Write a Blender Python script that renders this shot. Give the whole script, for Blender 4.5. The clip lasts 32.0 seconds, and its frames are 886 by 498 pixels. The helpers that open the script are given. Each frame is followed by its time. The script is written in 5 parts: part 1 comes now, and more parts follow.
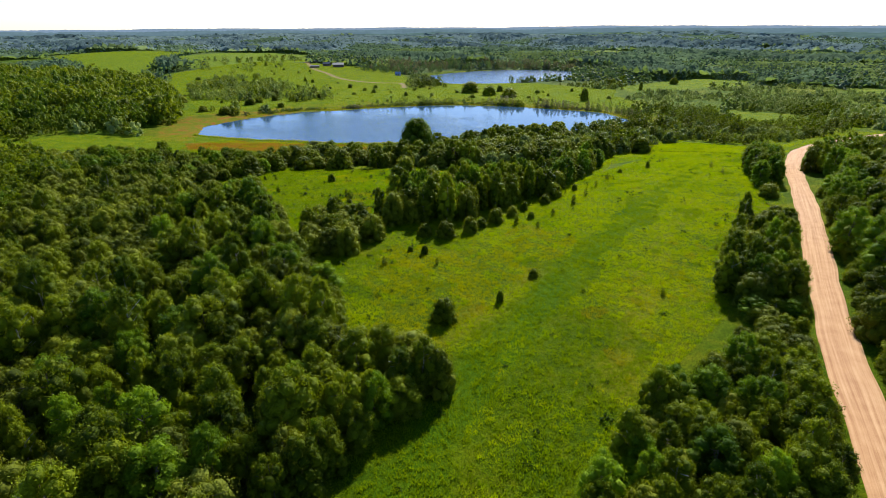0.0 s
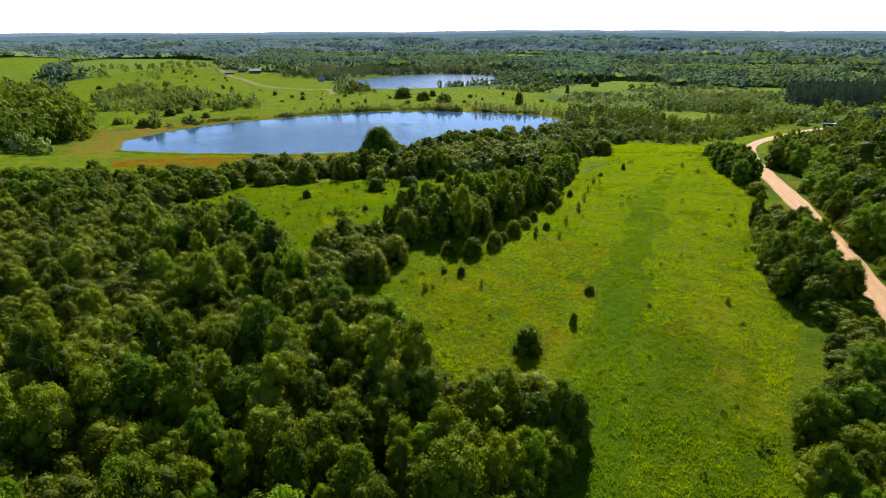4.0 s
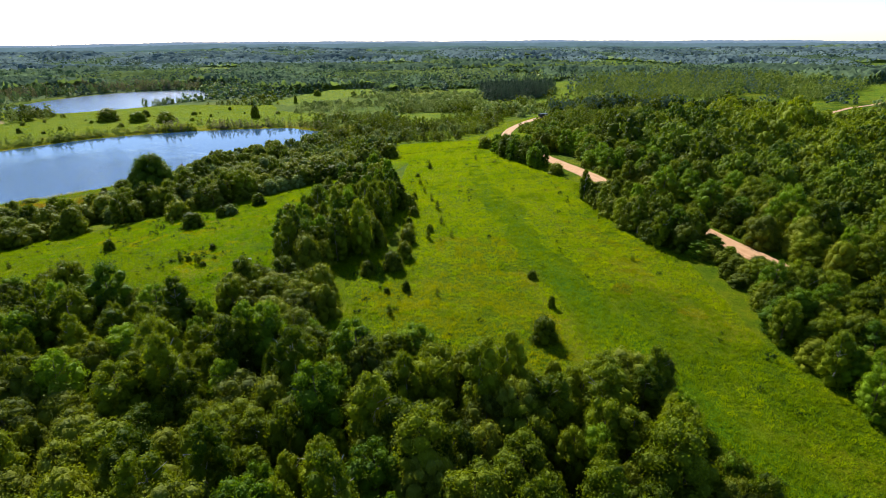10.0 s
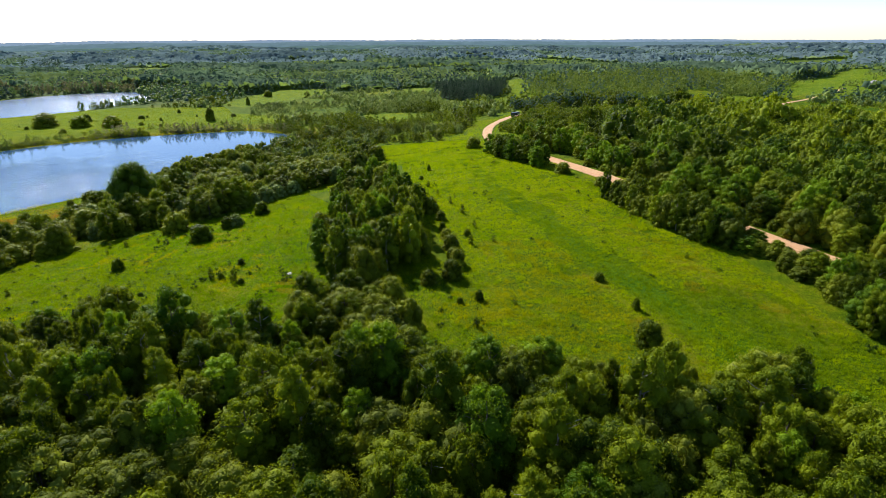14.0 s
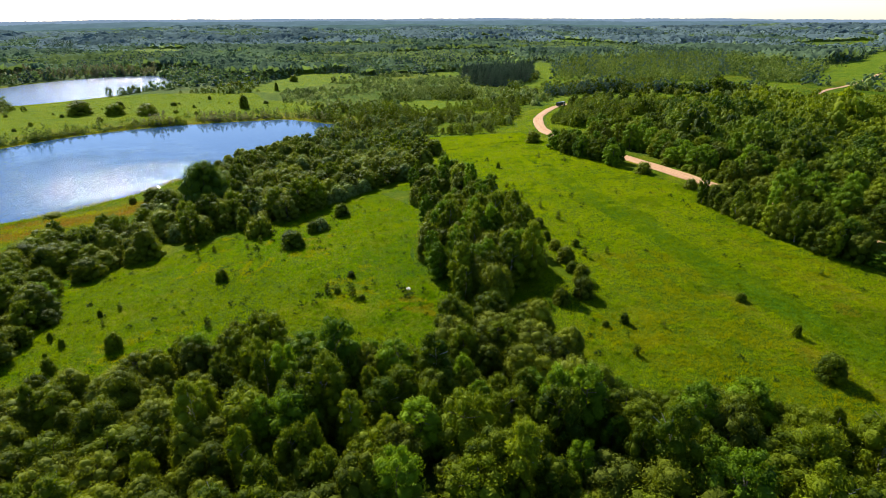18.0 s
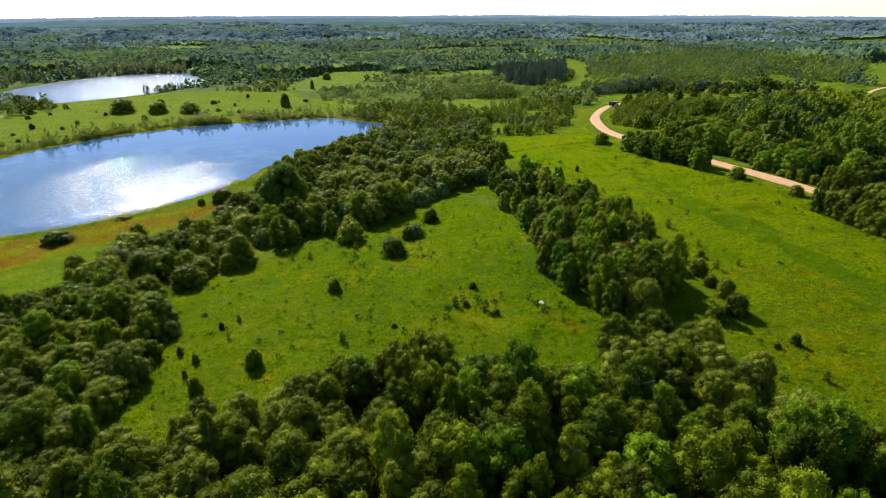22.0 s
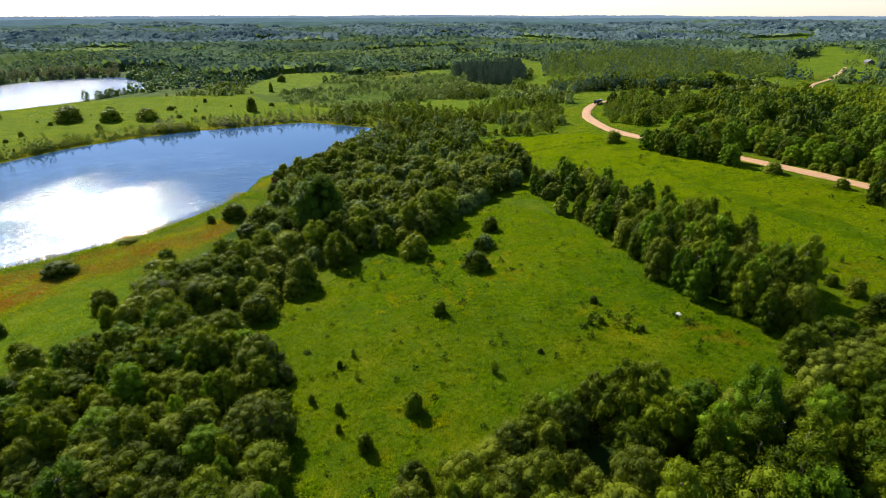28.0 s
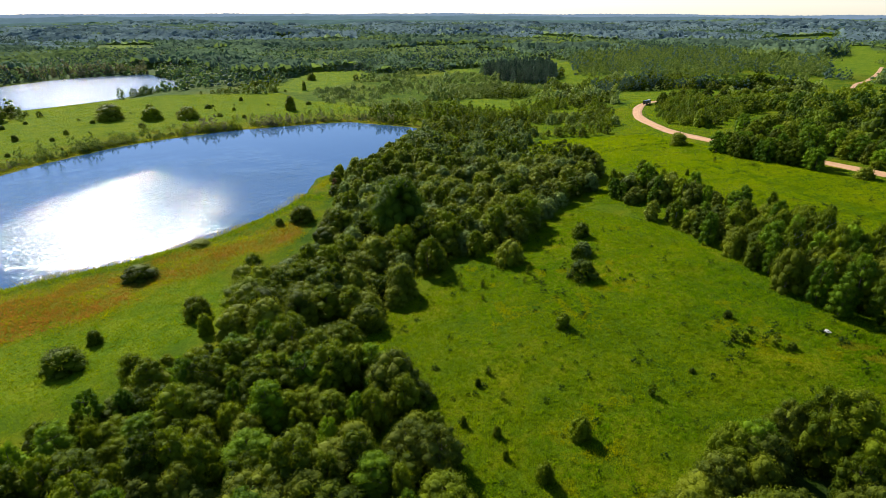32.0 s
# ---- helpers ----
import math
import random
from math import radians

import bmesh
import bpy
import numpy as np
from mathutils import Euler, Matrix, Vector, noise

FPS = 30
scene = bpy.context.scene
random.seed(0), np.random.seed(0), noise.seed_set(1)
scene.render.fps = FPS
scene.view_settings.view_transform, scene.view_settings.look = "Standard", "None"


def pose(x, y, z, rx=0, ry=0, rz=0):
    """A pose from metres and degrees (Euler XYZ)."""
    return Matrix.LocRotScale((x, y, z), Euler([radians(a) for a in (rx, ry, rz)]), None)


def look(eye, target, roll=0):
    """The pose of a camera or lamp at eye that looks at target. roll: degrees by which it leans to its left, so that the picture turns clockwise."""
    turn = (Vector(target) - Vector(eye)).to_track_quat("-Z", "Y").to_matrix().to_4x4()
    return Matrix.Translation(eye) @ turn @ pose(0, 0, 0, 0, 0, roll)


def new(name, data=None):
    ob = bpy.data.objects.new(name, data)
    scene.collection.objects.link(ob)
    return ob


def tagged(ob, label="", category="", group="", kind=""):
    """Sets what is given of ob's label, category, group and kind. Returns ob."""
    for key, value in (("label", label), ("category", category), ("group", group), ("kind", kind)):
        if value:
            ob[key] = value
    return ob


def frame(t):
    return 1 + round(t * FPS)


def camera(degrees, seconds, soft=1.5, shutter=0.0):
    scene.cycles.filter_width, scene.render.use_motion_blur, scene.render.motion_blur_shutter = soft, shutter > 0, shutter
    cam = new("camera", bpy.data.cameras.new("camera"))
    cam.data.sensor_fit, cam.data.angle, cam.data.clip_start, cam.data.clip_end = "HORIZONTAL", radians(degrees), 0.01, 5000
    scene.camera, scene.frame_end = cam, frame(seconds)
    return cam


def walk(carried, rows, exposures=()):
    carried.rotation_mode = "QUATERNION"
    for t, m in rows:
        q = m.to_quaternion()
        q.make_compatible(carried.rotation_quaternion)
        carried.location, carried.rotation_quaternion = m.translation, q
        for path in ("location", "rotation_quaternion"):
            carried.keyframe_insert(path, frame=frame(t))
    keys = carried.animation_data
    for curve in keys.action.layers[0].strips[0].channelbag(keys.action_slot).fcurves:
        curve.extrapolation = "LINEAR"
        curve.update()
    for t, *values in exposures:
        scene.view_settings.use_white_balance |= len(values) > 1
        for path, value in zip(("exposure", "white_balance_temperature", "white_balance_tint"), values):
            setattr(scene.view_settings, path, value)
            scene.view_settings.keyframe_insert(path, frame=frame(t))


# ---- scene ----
cam = camera(78.3, 32.0, soft=0.7)
METRES, EYE, TILT, LEAN, TURN = 209.3, 45.0, -3.4, -0.3, 0.0
ROWS = [
    (0.0, 0.0, 0.0, 0.0, -0.2, -18.97, 0.58),
    (0.5, -0.0096, 0.0087, 0.0005, 0.27, -18.96, 0.54),
    (1.0, -0.0219, 0.0171, 0.001, 0.79, -18.98, 0.51),
    (1.5, -0.0348, 0.0242, 0.0015, 0.69, -18.97, 0.51),
    (2.0, -0.0503, 0.0313, 0.0018, -0.53, -18.9, 0.58),
    (2.5, -0.0657, 0.0374, 0.002, -2.43, -18.85, 0.69),
    (4.5, -0.133, 0.0618, 0.004, -12.32, -18.6, 1.21),
    (5.0, -0.1506, 0.0687, 0.0042, -15.1, -18.56, 1.39),
    (5.5, -0.1664, 0.0754, 0.0045, -17.75, -18.51, 1.57),
    (6.0, -0.1831, 0.0832, 0.0047, -20.57, -18.51, 1.77),
    (6.5, -0.198, 0.0907, 0.0047, -23.09, -18.48, 1.96),
    (7.0, -0.2134, 0.0993, 0.0048, -25.63, -18.48, 2.13),
    (7.5, -0.2271, 0.1073, 0.0048, -28.05, -18.46, 2.28),
    (8.0, -0.2413, 0.1166, 0.0051, -30.79, -18.5, 2.42),
    (8.5, -0.2537, 0.1254, 0.0053, -33.18, -18.56, 2.58),
    (9.0, -0.2666, 0.1358, 0.0056, -35.99, -18.63, 2.73),
    (9.5, -0.2778, 0.1457, 0.0059, -38.57, -18.69, 2.85),
    (10.0, -0.2892, 0.1569, 0.0062, -40.74, -18.74, 2.94),
    (10.5, -0.2996, 0.1677, 0.0068, -42.58, -18.82, 2.98),
    (11.0, -0.3096, 0.1794, 0.0071, -44.5, -18.9, 3.1),
    (11.5, -0.3189, 0.1906, 0.0076, -45.64, -18.96, 3.13),
    (12.0, -0.3281, 0.2029, 0.0083, -46.41, -18.99, 3.14),
    (12.5, -0.3364, 0.2146, 0.009, -46.84, -19.06, 3.16),
    (13.0, -0.3451, 0.2274, 0.0097, -47.08, -19.09, 3.16),
    (13.5, -0.3525, 0.2395, 0.0105, -47.21, -19.14, 3.14),
    (14.0, -0.3605, 0.2526, 0.0139, -47.38, -19.2, 3.15),
    (14.5, -0.3679, 0.2651, 0.0189, -47.36, -19.29, 3.16),
    (16.5, -0.3978, 0.3185, 0.0353, -47.15, -20.54, 3.1),
    (17.0, -0.4054, 0.3324, 0.0397, -47.08, -21.01, 3.11),
    (17.5, -0.4126, 0.345, 0.0436, -46.96, -21.1, 3.11),
    (18.0, -0.4203, 0.3589, 0.0464, -46.83, -21.14, 3.08),
    (18.5, -0.4276, 0.3714, 0.0479, -46.74, -21.16, 3.1),
    (19.0, -0.4353, 0.3849, 0.0494, -46.6, -21.2, 3.11),
    (19.5, -0.4428, 0.3975, 0.0505, -46.47, -21.23, 3.11),
    (20.0, -0.4508, 0.4113, 0.0517, -46.33, -21.26, 3.08),
    (20.5, -0.4584, 0.4243, 0.0528, -46.17, -21.28, 3.04),
    (21.0, -0.4665, 0.4385, 0.054, -46.01, -21.31, 3.03),
    (21.5, -0.4742, 0.4518, 0.0549, -45.85, -21.33, 3.03),
    (22.0, -0.4821, 0.4665, 0.056, -45.73, -21.36, 3.01),
    (22.5, -0.4895, 0.4801, 0.0568, -45.88, -21.38, 3.03),
    (23.0, -0.4972, 0.495, 0.0574, -46.99, -21.41, 3.07),
    (23.5, -0.5044, 0.509, 0.058, -48.24, -21.47, 3.09),
    (24.0, -0.5119, 0.524, 0.0588, -49.74, -21.54, 3.11),
    (24.5, -0.5186, 0.5378, 0.0594, -50.77, -21.58, 3.14),
    (25.0, -0.5254, 0.5524, 0.0601, -51.76, -21.62, 3.16),
    (25.5, -0.5318, 0.5661, 0.0609, -52.45, -21.66, 3.18),
    (27.5, -0.5559, 0.6194, 0.0632, -53.18, -21.75, 3.24),
    (28.0, -0.5618, 0.6329, 0.064, -53.16, -21.77, 3.23),
    (28.5, -0.567, 0.6453, 0.0647, -53.14, -21.79, 3.24),
    (29.0, -0.5728, 0.6586, 0.0657, -52.98, -21.82, 3.22),
    (29.5, -0.578, 0.671, 0.0664, -52.84, -21.81, 3.21),
    (30.0, -0.5841, 0.6845, 0.0674, -52.72, -21.86, 3.19),
    (30.5, -0.5895, 0.6969, 0.0682, -52.58, -21.86, 3.16),
    (31.0, -0.595, 0.7102, 0.0692, -52.41, -21.88, 3.16),
    (31.5, -0.6004, 0.7224, 0.07, -52.23, -21.9, 3.16),
    (32.0, -0.6062, 0.7356, 0.0706, -52.19, -21.87, 3.11),
]
walk(cam, [(t, pose(0, 0, EYE, TILT, LEAN, TURN) @ pose(METRES * x, METRES * y, METRES * z, 90 + pitch, roll, yaw)) for t, x, y, z, yaw, pitch, roll in ROWS],
     exposures=[(0.0, 0.75), (5.0, 0.80), (14.0, 0.83), (20.0, 0.80), (25.0, 0.77), (30.0, 0.69), (32.0, 0.69)])

# ---- daylight ----
SUN_AZIMUTH, SUN_HEIGHT = 19.0, 35.0          # degrees from +y towards +x, and above the horizon
world = bpy.data.worlds.new("summer_sky")
scene.world = world
world.use_nodes = True
wn, wl = world.node_tree.nodes, world.node_tree.links
sky = wn.new("ShaderNodeTexSky")
sky.sky_type, sky.sun_disc = "NISHITA", False
sky.sun_elevation, sky.sun_rotation = radians(SUN_HEIGHT), radians(SUN_AZIMUTH)
sky.air_density, sky.dust_density, sky.ozone_density, sky.altitude = 1.0, 0.1, 3.0, 200
tint = wn.new("ShaderNodeMix")
tint.data_type, tint.blend_type = "RGBA", "MULTIPLY"
tint.inputs[0].default_value, tint.inputs[7].default_value = 1.0, (0.94, 0.97, 1.15, 1)
wl.new(sky.outputs[0], tint.inputs[6])
wl.new(tint.outputs[2], wn["Background"].inputs[0])
wn["Background"].inputs[1].default_value = 0.092
sun_lamp = new("sun", bpy.data.lights.new("sun", "SUN"))
sun_lamp.data.energy, sun_lamp.data.angle, sun_lamp.data.color = 5.0, radians(0.53), (1.0, 0.94, 0.84)
sa, sh = radians(SUN_AZIMUTH), radians(SUN_HEIGHT)
sun_lamp.matrix_world = look((60, 60, 300), (60 - math.sin(sa) * math.cos(sh), 60 - math.cos(sa) * math.cos(sh), 300 - math.sin(sh)))


# ---- materials ----
def material(name):
    m = bpy.data.materials.new(name)
    m.use_nodes = True
    return m, m.node_tree.nodes, m.node_tree.links, m.node_tree.nodes["Principled BSDF"]


def noise_node(n, l, scale, detail=4.0, rough=0.55, vector=None):
    t = n.new("ShaderNodeTexNoise")
    t.inputs["Scale"].default_value, t.inputs["Detail"].default_value, t.inputs["Roughness"].default_value = scale, detail, rough
    if vector is None:
        vector = n.new("ShaderNodeNewGeometry").outputs["Position"]
    l.new(vector, t.inputs["Vector"])
    return t.outputs["Fac"]


def ramp(n, l, fac, *stops):
    r = n.new("ShaderNodeValToRGB")
    e = r.color_ramp.elements
    while len(e) < len(stops):
        e.new(0.5)
    for el, (p, c) in zip(e, stops):
        el.position, el.color = p, (*c, 1) if len(c) == 3 else c
    l.new(fac, r.inputs[0])
    return r.outputs[0]


def mix(n, l, fac, a, b, mode="MIX"):
    m = n.new("ShaderNodeMix")
    m.data_type, m.blend_type = "RGBA", mode
    for socket, v in ((m.inputs[0], fac), (m.inputs[6], a), (m.inputs[7], b)):
        if isinstance(v, (int, float)):
            socket.default_value = v
        elif isinstance(v, tuple):
            socket.default_value = (*v, 1)
        else:
            l.new(v, socket)
    return m.outputs[2]


def maths(n, l, op, a, b):
    m = n.new("ShaderNodeMath")
    m.operation = op
    for socket, v in ((m.inputs[0], a), (m.inputs[1], b)):
        if isinstance(v, (int, float)):
            socket.default_value = v
        else:
            l.new(v, socket)
    return m.outputs[0]


def bump(n, l, height, strength, distance, shader):
    b = n.new("ShaderNodeBump")
    b.inputs["Strength"].default_value, b.inputs["Distance"].default_value = strength, distance
    l.new(height, b.inputs["Height"])
    l.new(b.outputs[0], shader.inputs["Normal"])


def foliage(name, dark, light, patch=0.12, through_light=0.32, gloss=0.08, leaf=2.4, lone=0.3, rough=0.9, clump=0.16):
    """Leaves: colour wanders from tree to tree and from spray to spray; light passes through them."""
    m, n, l, p = material(name)
    info = n.new("ShaderNodeObjectInfo").outputs["Random"]
    geo = n.new("ShaderNodeNewGeometry")
    wide, tree, fine = noise_node(n, l, patch, 2.0), noise_node(n, l, clump, 1.0), geo.outputs["Random Per Island"]
    f = maths(n, l, "ADD", maths(n, l, "MULTIPLY", wide, 0.45), maths(n, l, "MULTIPLY", tree, 0.45))
    f = maths(n, l, "ADD", f, maths(n, l, "MULTIPLY", maths(n, l, "SUBTRACT", fine, 0.5), lone))
    f = maths(n, l, "ADD", f, maths(n, l, "MULTIPLY", maths(n, l, "SUBTRACT", info, 0.5), 0.35))
    col = ramp(n, l, f, (0.2, dark), (0.68, light))
    l.new(col, p.inputs["Base Color"])
    p.inputs["Roughness"].default_value = 0.55
    p.inputs["Specular IOR Level"].default_value = gloss
    bump(n, l, noise_node(n, l, leaf, 3.0, 0.7), 1.0, rough / leaf, p)
    tr = n.new("ShaderNodeBsdfTranslucent")
    l.new(mix(n, l, 1.0, col, (1.5, 1.45, 0.5), "MULTIPLY"), tr.inputs["Color"])
    sh_mix = n.new("ShaderNodeMixShader")
    sh_mix.inputs[0].default_value = through_light
    l.new(p.outputs[0], sh_mix.inputs[1])
    l.new(tr.outputs[0], sh_mix.inputs[2])
    l.new(sh_mix.outputs[0], n["Material Output"].inputs[0])
    return m


ALDER = foliage("alder_leaves", (0.02821, 0.05369, 0.001183), (0.1875, 0.2448, 0.006188))
WILLOW = foliage("willow_leaves", (0.05824, 0.08372, 0.00637), (0.2348, 0.2766, 0.02457))
SALLOW = foliage("goat_willow_leaves", (0.0455, 0.07007, 0.002184), (0.2184, 0.2566, 0.01092))
BIRCH = foliage("birch_leaves", (0.0455, 0.08463, 0.001274), (0.223, 0.2785, 0.006825))
ASPEN = foliage("aspen_leaves", (0.0415, 0.0940, 0.0024), (0.2030, 0.3200, 0.0092))
CHERRY = foliage("bird_cherry_leaves", (0.03731, 0.06552, 0.001092), (0.2002, 0.2512, 0.00728))
OAK = foliage("oak_leaves", (0.03888, 0.082, 0.003), (0.162, 0.23, 0.009))
SPRUCE = foliage("spruce_needles", (0.045, 0.085, 0.048), (0.13, 0.19, 0.105), through_light=0.12)
MIDWOOD = foliage("valley_woodland_leaves", (0.070, 0.120, 0.018), (0.28, 0.34, 0.065), patch=0.02, through_light=0.22, leaf=1.0, lone=0.26, rough=0.6)
# mid-distance woods: leaves cooled and lightened in place of air haze
FARWOOD = foliage("far_hazed_woodland", (0.062, 0.112, 0.070), (0.160, 0.238, 0.126), patch=0.006, through_light=0.45, leaf=0.2, lone=0.1, rough=0.3, clump=0.03, gloss=0.0)
# distant forest: blue distance haze is mixed into this leaf colour
HAZEWOOD = foliage("blue_hazed_forest", (0.092, 0.152, 0.165), (0.176, 0.252, 0.262), patch=0.004, through_light=0.45, leaf=0.12, lone=0.08, rough=0.25, clump=0.015, gloss=0.0)
# dark and pale stands of the far canopy, also tinted towards haze
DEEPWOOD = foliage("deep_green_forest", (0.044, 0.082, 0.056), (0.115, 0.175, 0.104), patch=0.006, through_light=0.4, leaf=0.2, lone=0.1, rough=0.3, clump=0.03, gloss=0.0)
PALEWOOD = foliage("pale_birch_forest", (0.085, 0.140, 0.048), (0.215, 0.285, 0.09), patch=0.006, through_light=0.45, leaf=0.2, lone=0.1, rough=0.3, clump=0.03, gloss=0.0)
# dark distant stands, with the same blue haze put into the colour
DEEPHAZE = foliage("deep_hazed_forest", (0.058, 0.100, 0.110), (0.122, 0.182, 0.190), patch=0.004, through_light=0.4, leaf=0.12, lone=0.08, rough=0.25, clump=0.015, gloss=0.0)
YOUNGWOOD = foliage("young_birch_leaves", (0.085, 0.140, 0.028), (0.250, 0.312, 0.066), patch=0.03, leaf=1.0, lone=0.26, rough=0.6)
SILVER = foliage("silvery_willow_leaves", (0.078, 0.12, 0.022), (0.240, 0.305, 0.070), patch=0.05, leaf=1.4, lone=0.3, rough=0.6)
# pale sallow leaves, lightened further to stand in for sheen and haze
PALESCRUB = foliage("hazed_sallow_scrub_leaves", (0.120, 0.175, 0.045), (0.36, 0.43, 0.13), patch=0.05, leaf=1.0, lone=0.3, rough=0.5)
BARETWIG = foliage("grey_alder_twigs", (0.10, 0.105, 0.065), (0.24, 0.235, 0.15), patch=0.02, leaf=1.0, lone=0.3, rough=0.5)
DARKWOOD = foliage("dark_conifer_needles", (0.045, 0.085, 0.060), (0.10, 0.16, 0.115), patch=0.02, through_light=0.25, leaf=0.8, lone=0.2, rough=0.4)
GRASS = foliage("meadow_grass_blades", (0.1215, 0.222, 0.0006), (0.313, 0.364, 0.0012), patch=0.05, through_light=0.5, lone=0.2, clump=0.55, gloss=0.02)
FARGRASS = foliage("far_meadow_blades", (0.090, 0.165, 0.003), (0.205, 0.255, 0.005), patch=0.02, through_light=0.45, lone=0.26, gloss=0.02)
LUSH = foliage("lush_grass_blades", (0.068, 0.150, 0.001), (0.183, 0.254, 0.002), patch=0.08, through_light=0.45, lone=0.2, clump=0.55, gloss=0.02)
LOWGRASS = foliage("valley_grass_blades", (0.0955, 0.194, 0.0006), (0.296, 0.345, 0.0012), patch=0.05, through_light=0.5, lone=0.2, clump=0.55, gloss=0.02)
YELLOWGRASS = foliage("yellowing_grass_blades", (0.138, 0.195, 0.0006), (0.305, 0.302, 0.0016), patch=0.09, through_light=0.5, lone=0.2, clump=0.55, gloss=0.02)
DRYGRASS = foliage("dry_grass_blades", (0.17, 0.19, 0.006), (0.30, 0.255, 0.02), patch=0.1, through_light=0.45, lone=0.2, clump=0.55, gloss=0.02)
SEDGE = foliage("tawny_sedge_blades", (0.19, 0.165, 0.005), (0.35, 0.17, 0.035), patch=0.035, through_light=0.4, lone=0.3, gloss=0.02)
RUSSET = foliage("russet_sedge_blades", (0.24, 0.125, 0.025), (0.42, 0.17, 0.06), patch=0.08, through_light=0.35, lone=0.3, gloss=0.02)
WEED = foliage("dark_weeds", (0.022, 0.05, 0.004), (0.065, 0.11, 0.008))
DEADTWIG = foliage("russet_twigs", (0.12, 0.05, 0.02), (0.22, 0.10, 0.035), through_light=0.05)


def bark_material(name, dark, light):
    m, n, l, p = material(name)
    f = noise_node(n, l, 6.0, 5.0)
    l.new(ramp(n, l, f, (0.35, dark), (0.65, light)), p.inputs["Base Color"])
    p.inputs["Roughness"].default_value = 0.9
    bump(n, l, f, 0.5, 0.05, p)
    return m


BARK = bark_material("grey_brown_bark", (0.05, 0.04, 0.03), (0.16, 0.14, 0.11))
BIRCH_BARK = bark_material("white_birch_bark", (0.08, 0.07, 0.06), (0.55, 0.53, 0.48))


def ground_material():
    m, n, l, p = material("meadow_ground")
    big, mid, small = noise_node(n, l, 0.035, 3.0), noise_node(n, l, 0.16, 4.0), noise_node(n, l, 1.1, 6.0, 0.65)
    fine = noise_node(n, l, 4.5, 5.0, 0.7)
    f = maths(n, l, "ADD", maths(n, l, "MULTIPLY", big, 0.4), maths(n, l, "MULTIPLY", mid, 0.35))
    f = maths(n, l, "ADD", f, maths(n, l, "MULTIPLY", small, 0.25))
    grass = ramp(n, l, f, (0.38, (0.030, 0.075, 0.001)), (0.5, (0.075, 0.120, 0.001)), (0.62, (0.150, 0.160, 0.002)))
    blade = ramp(n, l, fine, (0.32, (0.3, 0.36, 0.3)), (0.68, (1.5, 1.45, 1.3)))
    grass = mix(n, l, 1.0, grass, blade, "MULTIPLY")

    def zone(attribute, colour, amount):
        a = n.new("ShaderNodeAttribute")
        a.attribute_name = attribute
        broken = maths(n, l, "MULTIPLY", a.outputs["Fac"], ramp_value(small))
        return mix(n, l, maths(n, l, "MULTIPLY", broken, amount), grass, colour)

    def ramp_value(v):
        r = n.new("ShaderNodeMapRange")
        r.inputs[1].default_value, r.inputs[2].default_value, r.inputs[3].default_value, r.inputs[4].default_value = 0.35, 0.62, 0.35, 1.0
        l.new(v, r.inputs[0])
        return r.outputs[0]

    grass = zone("lush", (0.045, 0.12, 0.001), 0.8)
    grass = zone("dry", (0.20, 0.18, 0.008), 0.6)
    sedge = ramp(n, l, mid, (0.42, (0.14, 0.15, 0.006)), (0.56, (0.20, 0.13, 0.010)), (0.66, (0.25, 0.085, 0.022)))
    grass = zone("field", ramp(n, l, mid, (0.4, (0.085, 0.155, 0.003)), (0.62, (0.155, 0.205, 0.006))), 0.9)
    grass = zone("sedge", sedge, 1.0)
    # darker green ground inside the near woods
    grass = zone("wood_floor", (0.028, 0.050, 0.010), 1.0)
    # floor of the far woods, lightened and cooled in place of haze
    grass = zone("forest", (0.055, 0.090, 0.040), 1.0)
    grass = zone("soil", (0.30, 0.20, 0.12), 1.0)
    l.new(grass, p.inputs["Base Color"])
    p.inputs["Roughness"].default_value, p.inputs["Specular IOR Level"].default_value = 0.95, 0.04
    h = maths(n, l, "ADD", maths(n, l, "MULTIPLY", small, 0.6), maths(n, l, "MULTIPLY", fine, 0.4))
    bump(n, l, h, 1.0, 0.6, p)
    return m


def road_material():
    m, n, l, p = material("pale_gravel")
    uv = n.new("ShaderNodeUVMap").outputs[0]
    sep = n.new("ShaderNodeSeparateXYZ")
    l.new(uv, sep.inputs[0])
    # long streaks left by wheels: noise stretched along the road
    comb = n.new("ShaderNodeCombineXYZ")
    l.new(maths(n, l, "MULTIPLY", sep.outputs[0], 14.0), comb.inputs[0])
    l.new(maths(n, l, "MULTIPLY", sep.outputs[1], 0.035), comb.inputs[1])
    streak = noise_node(n, l, 1.0, 4.0, 0.6, comb.outputs[0])
    grain, patch = noise_node(n, l, 7.0, 5.0, 0.7), noise_node(n, l, 0.4, 4.0)
    f = maths(n, l, "ADD", maths(n, l, "MULTIPLY", streak, 0.6), maths(n, l, "MULTIPLY", patch, 0.25))
    f = maths(n, l, "ADD", f, maths(n, l, "MULTIPLY", grain, 0.15))
    l.new(ramp(n, l, f, (0.36, (0.34, 0.165, 0.07)), (0.5, (0.47, 0.265, 0.125)), (0.64, (0.57, 0.355, 0.185))), p.inputs["Base Color"])
    p.inputs["Roughness"].default_value = 0.95
    bump(n, l, maths(n, l, "ADD", streak, grain), 0.6, 0.06, p)
    return m


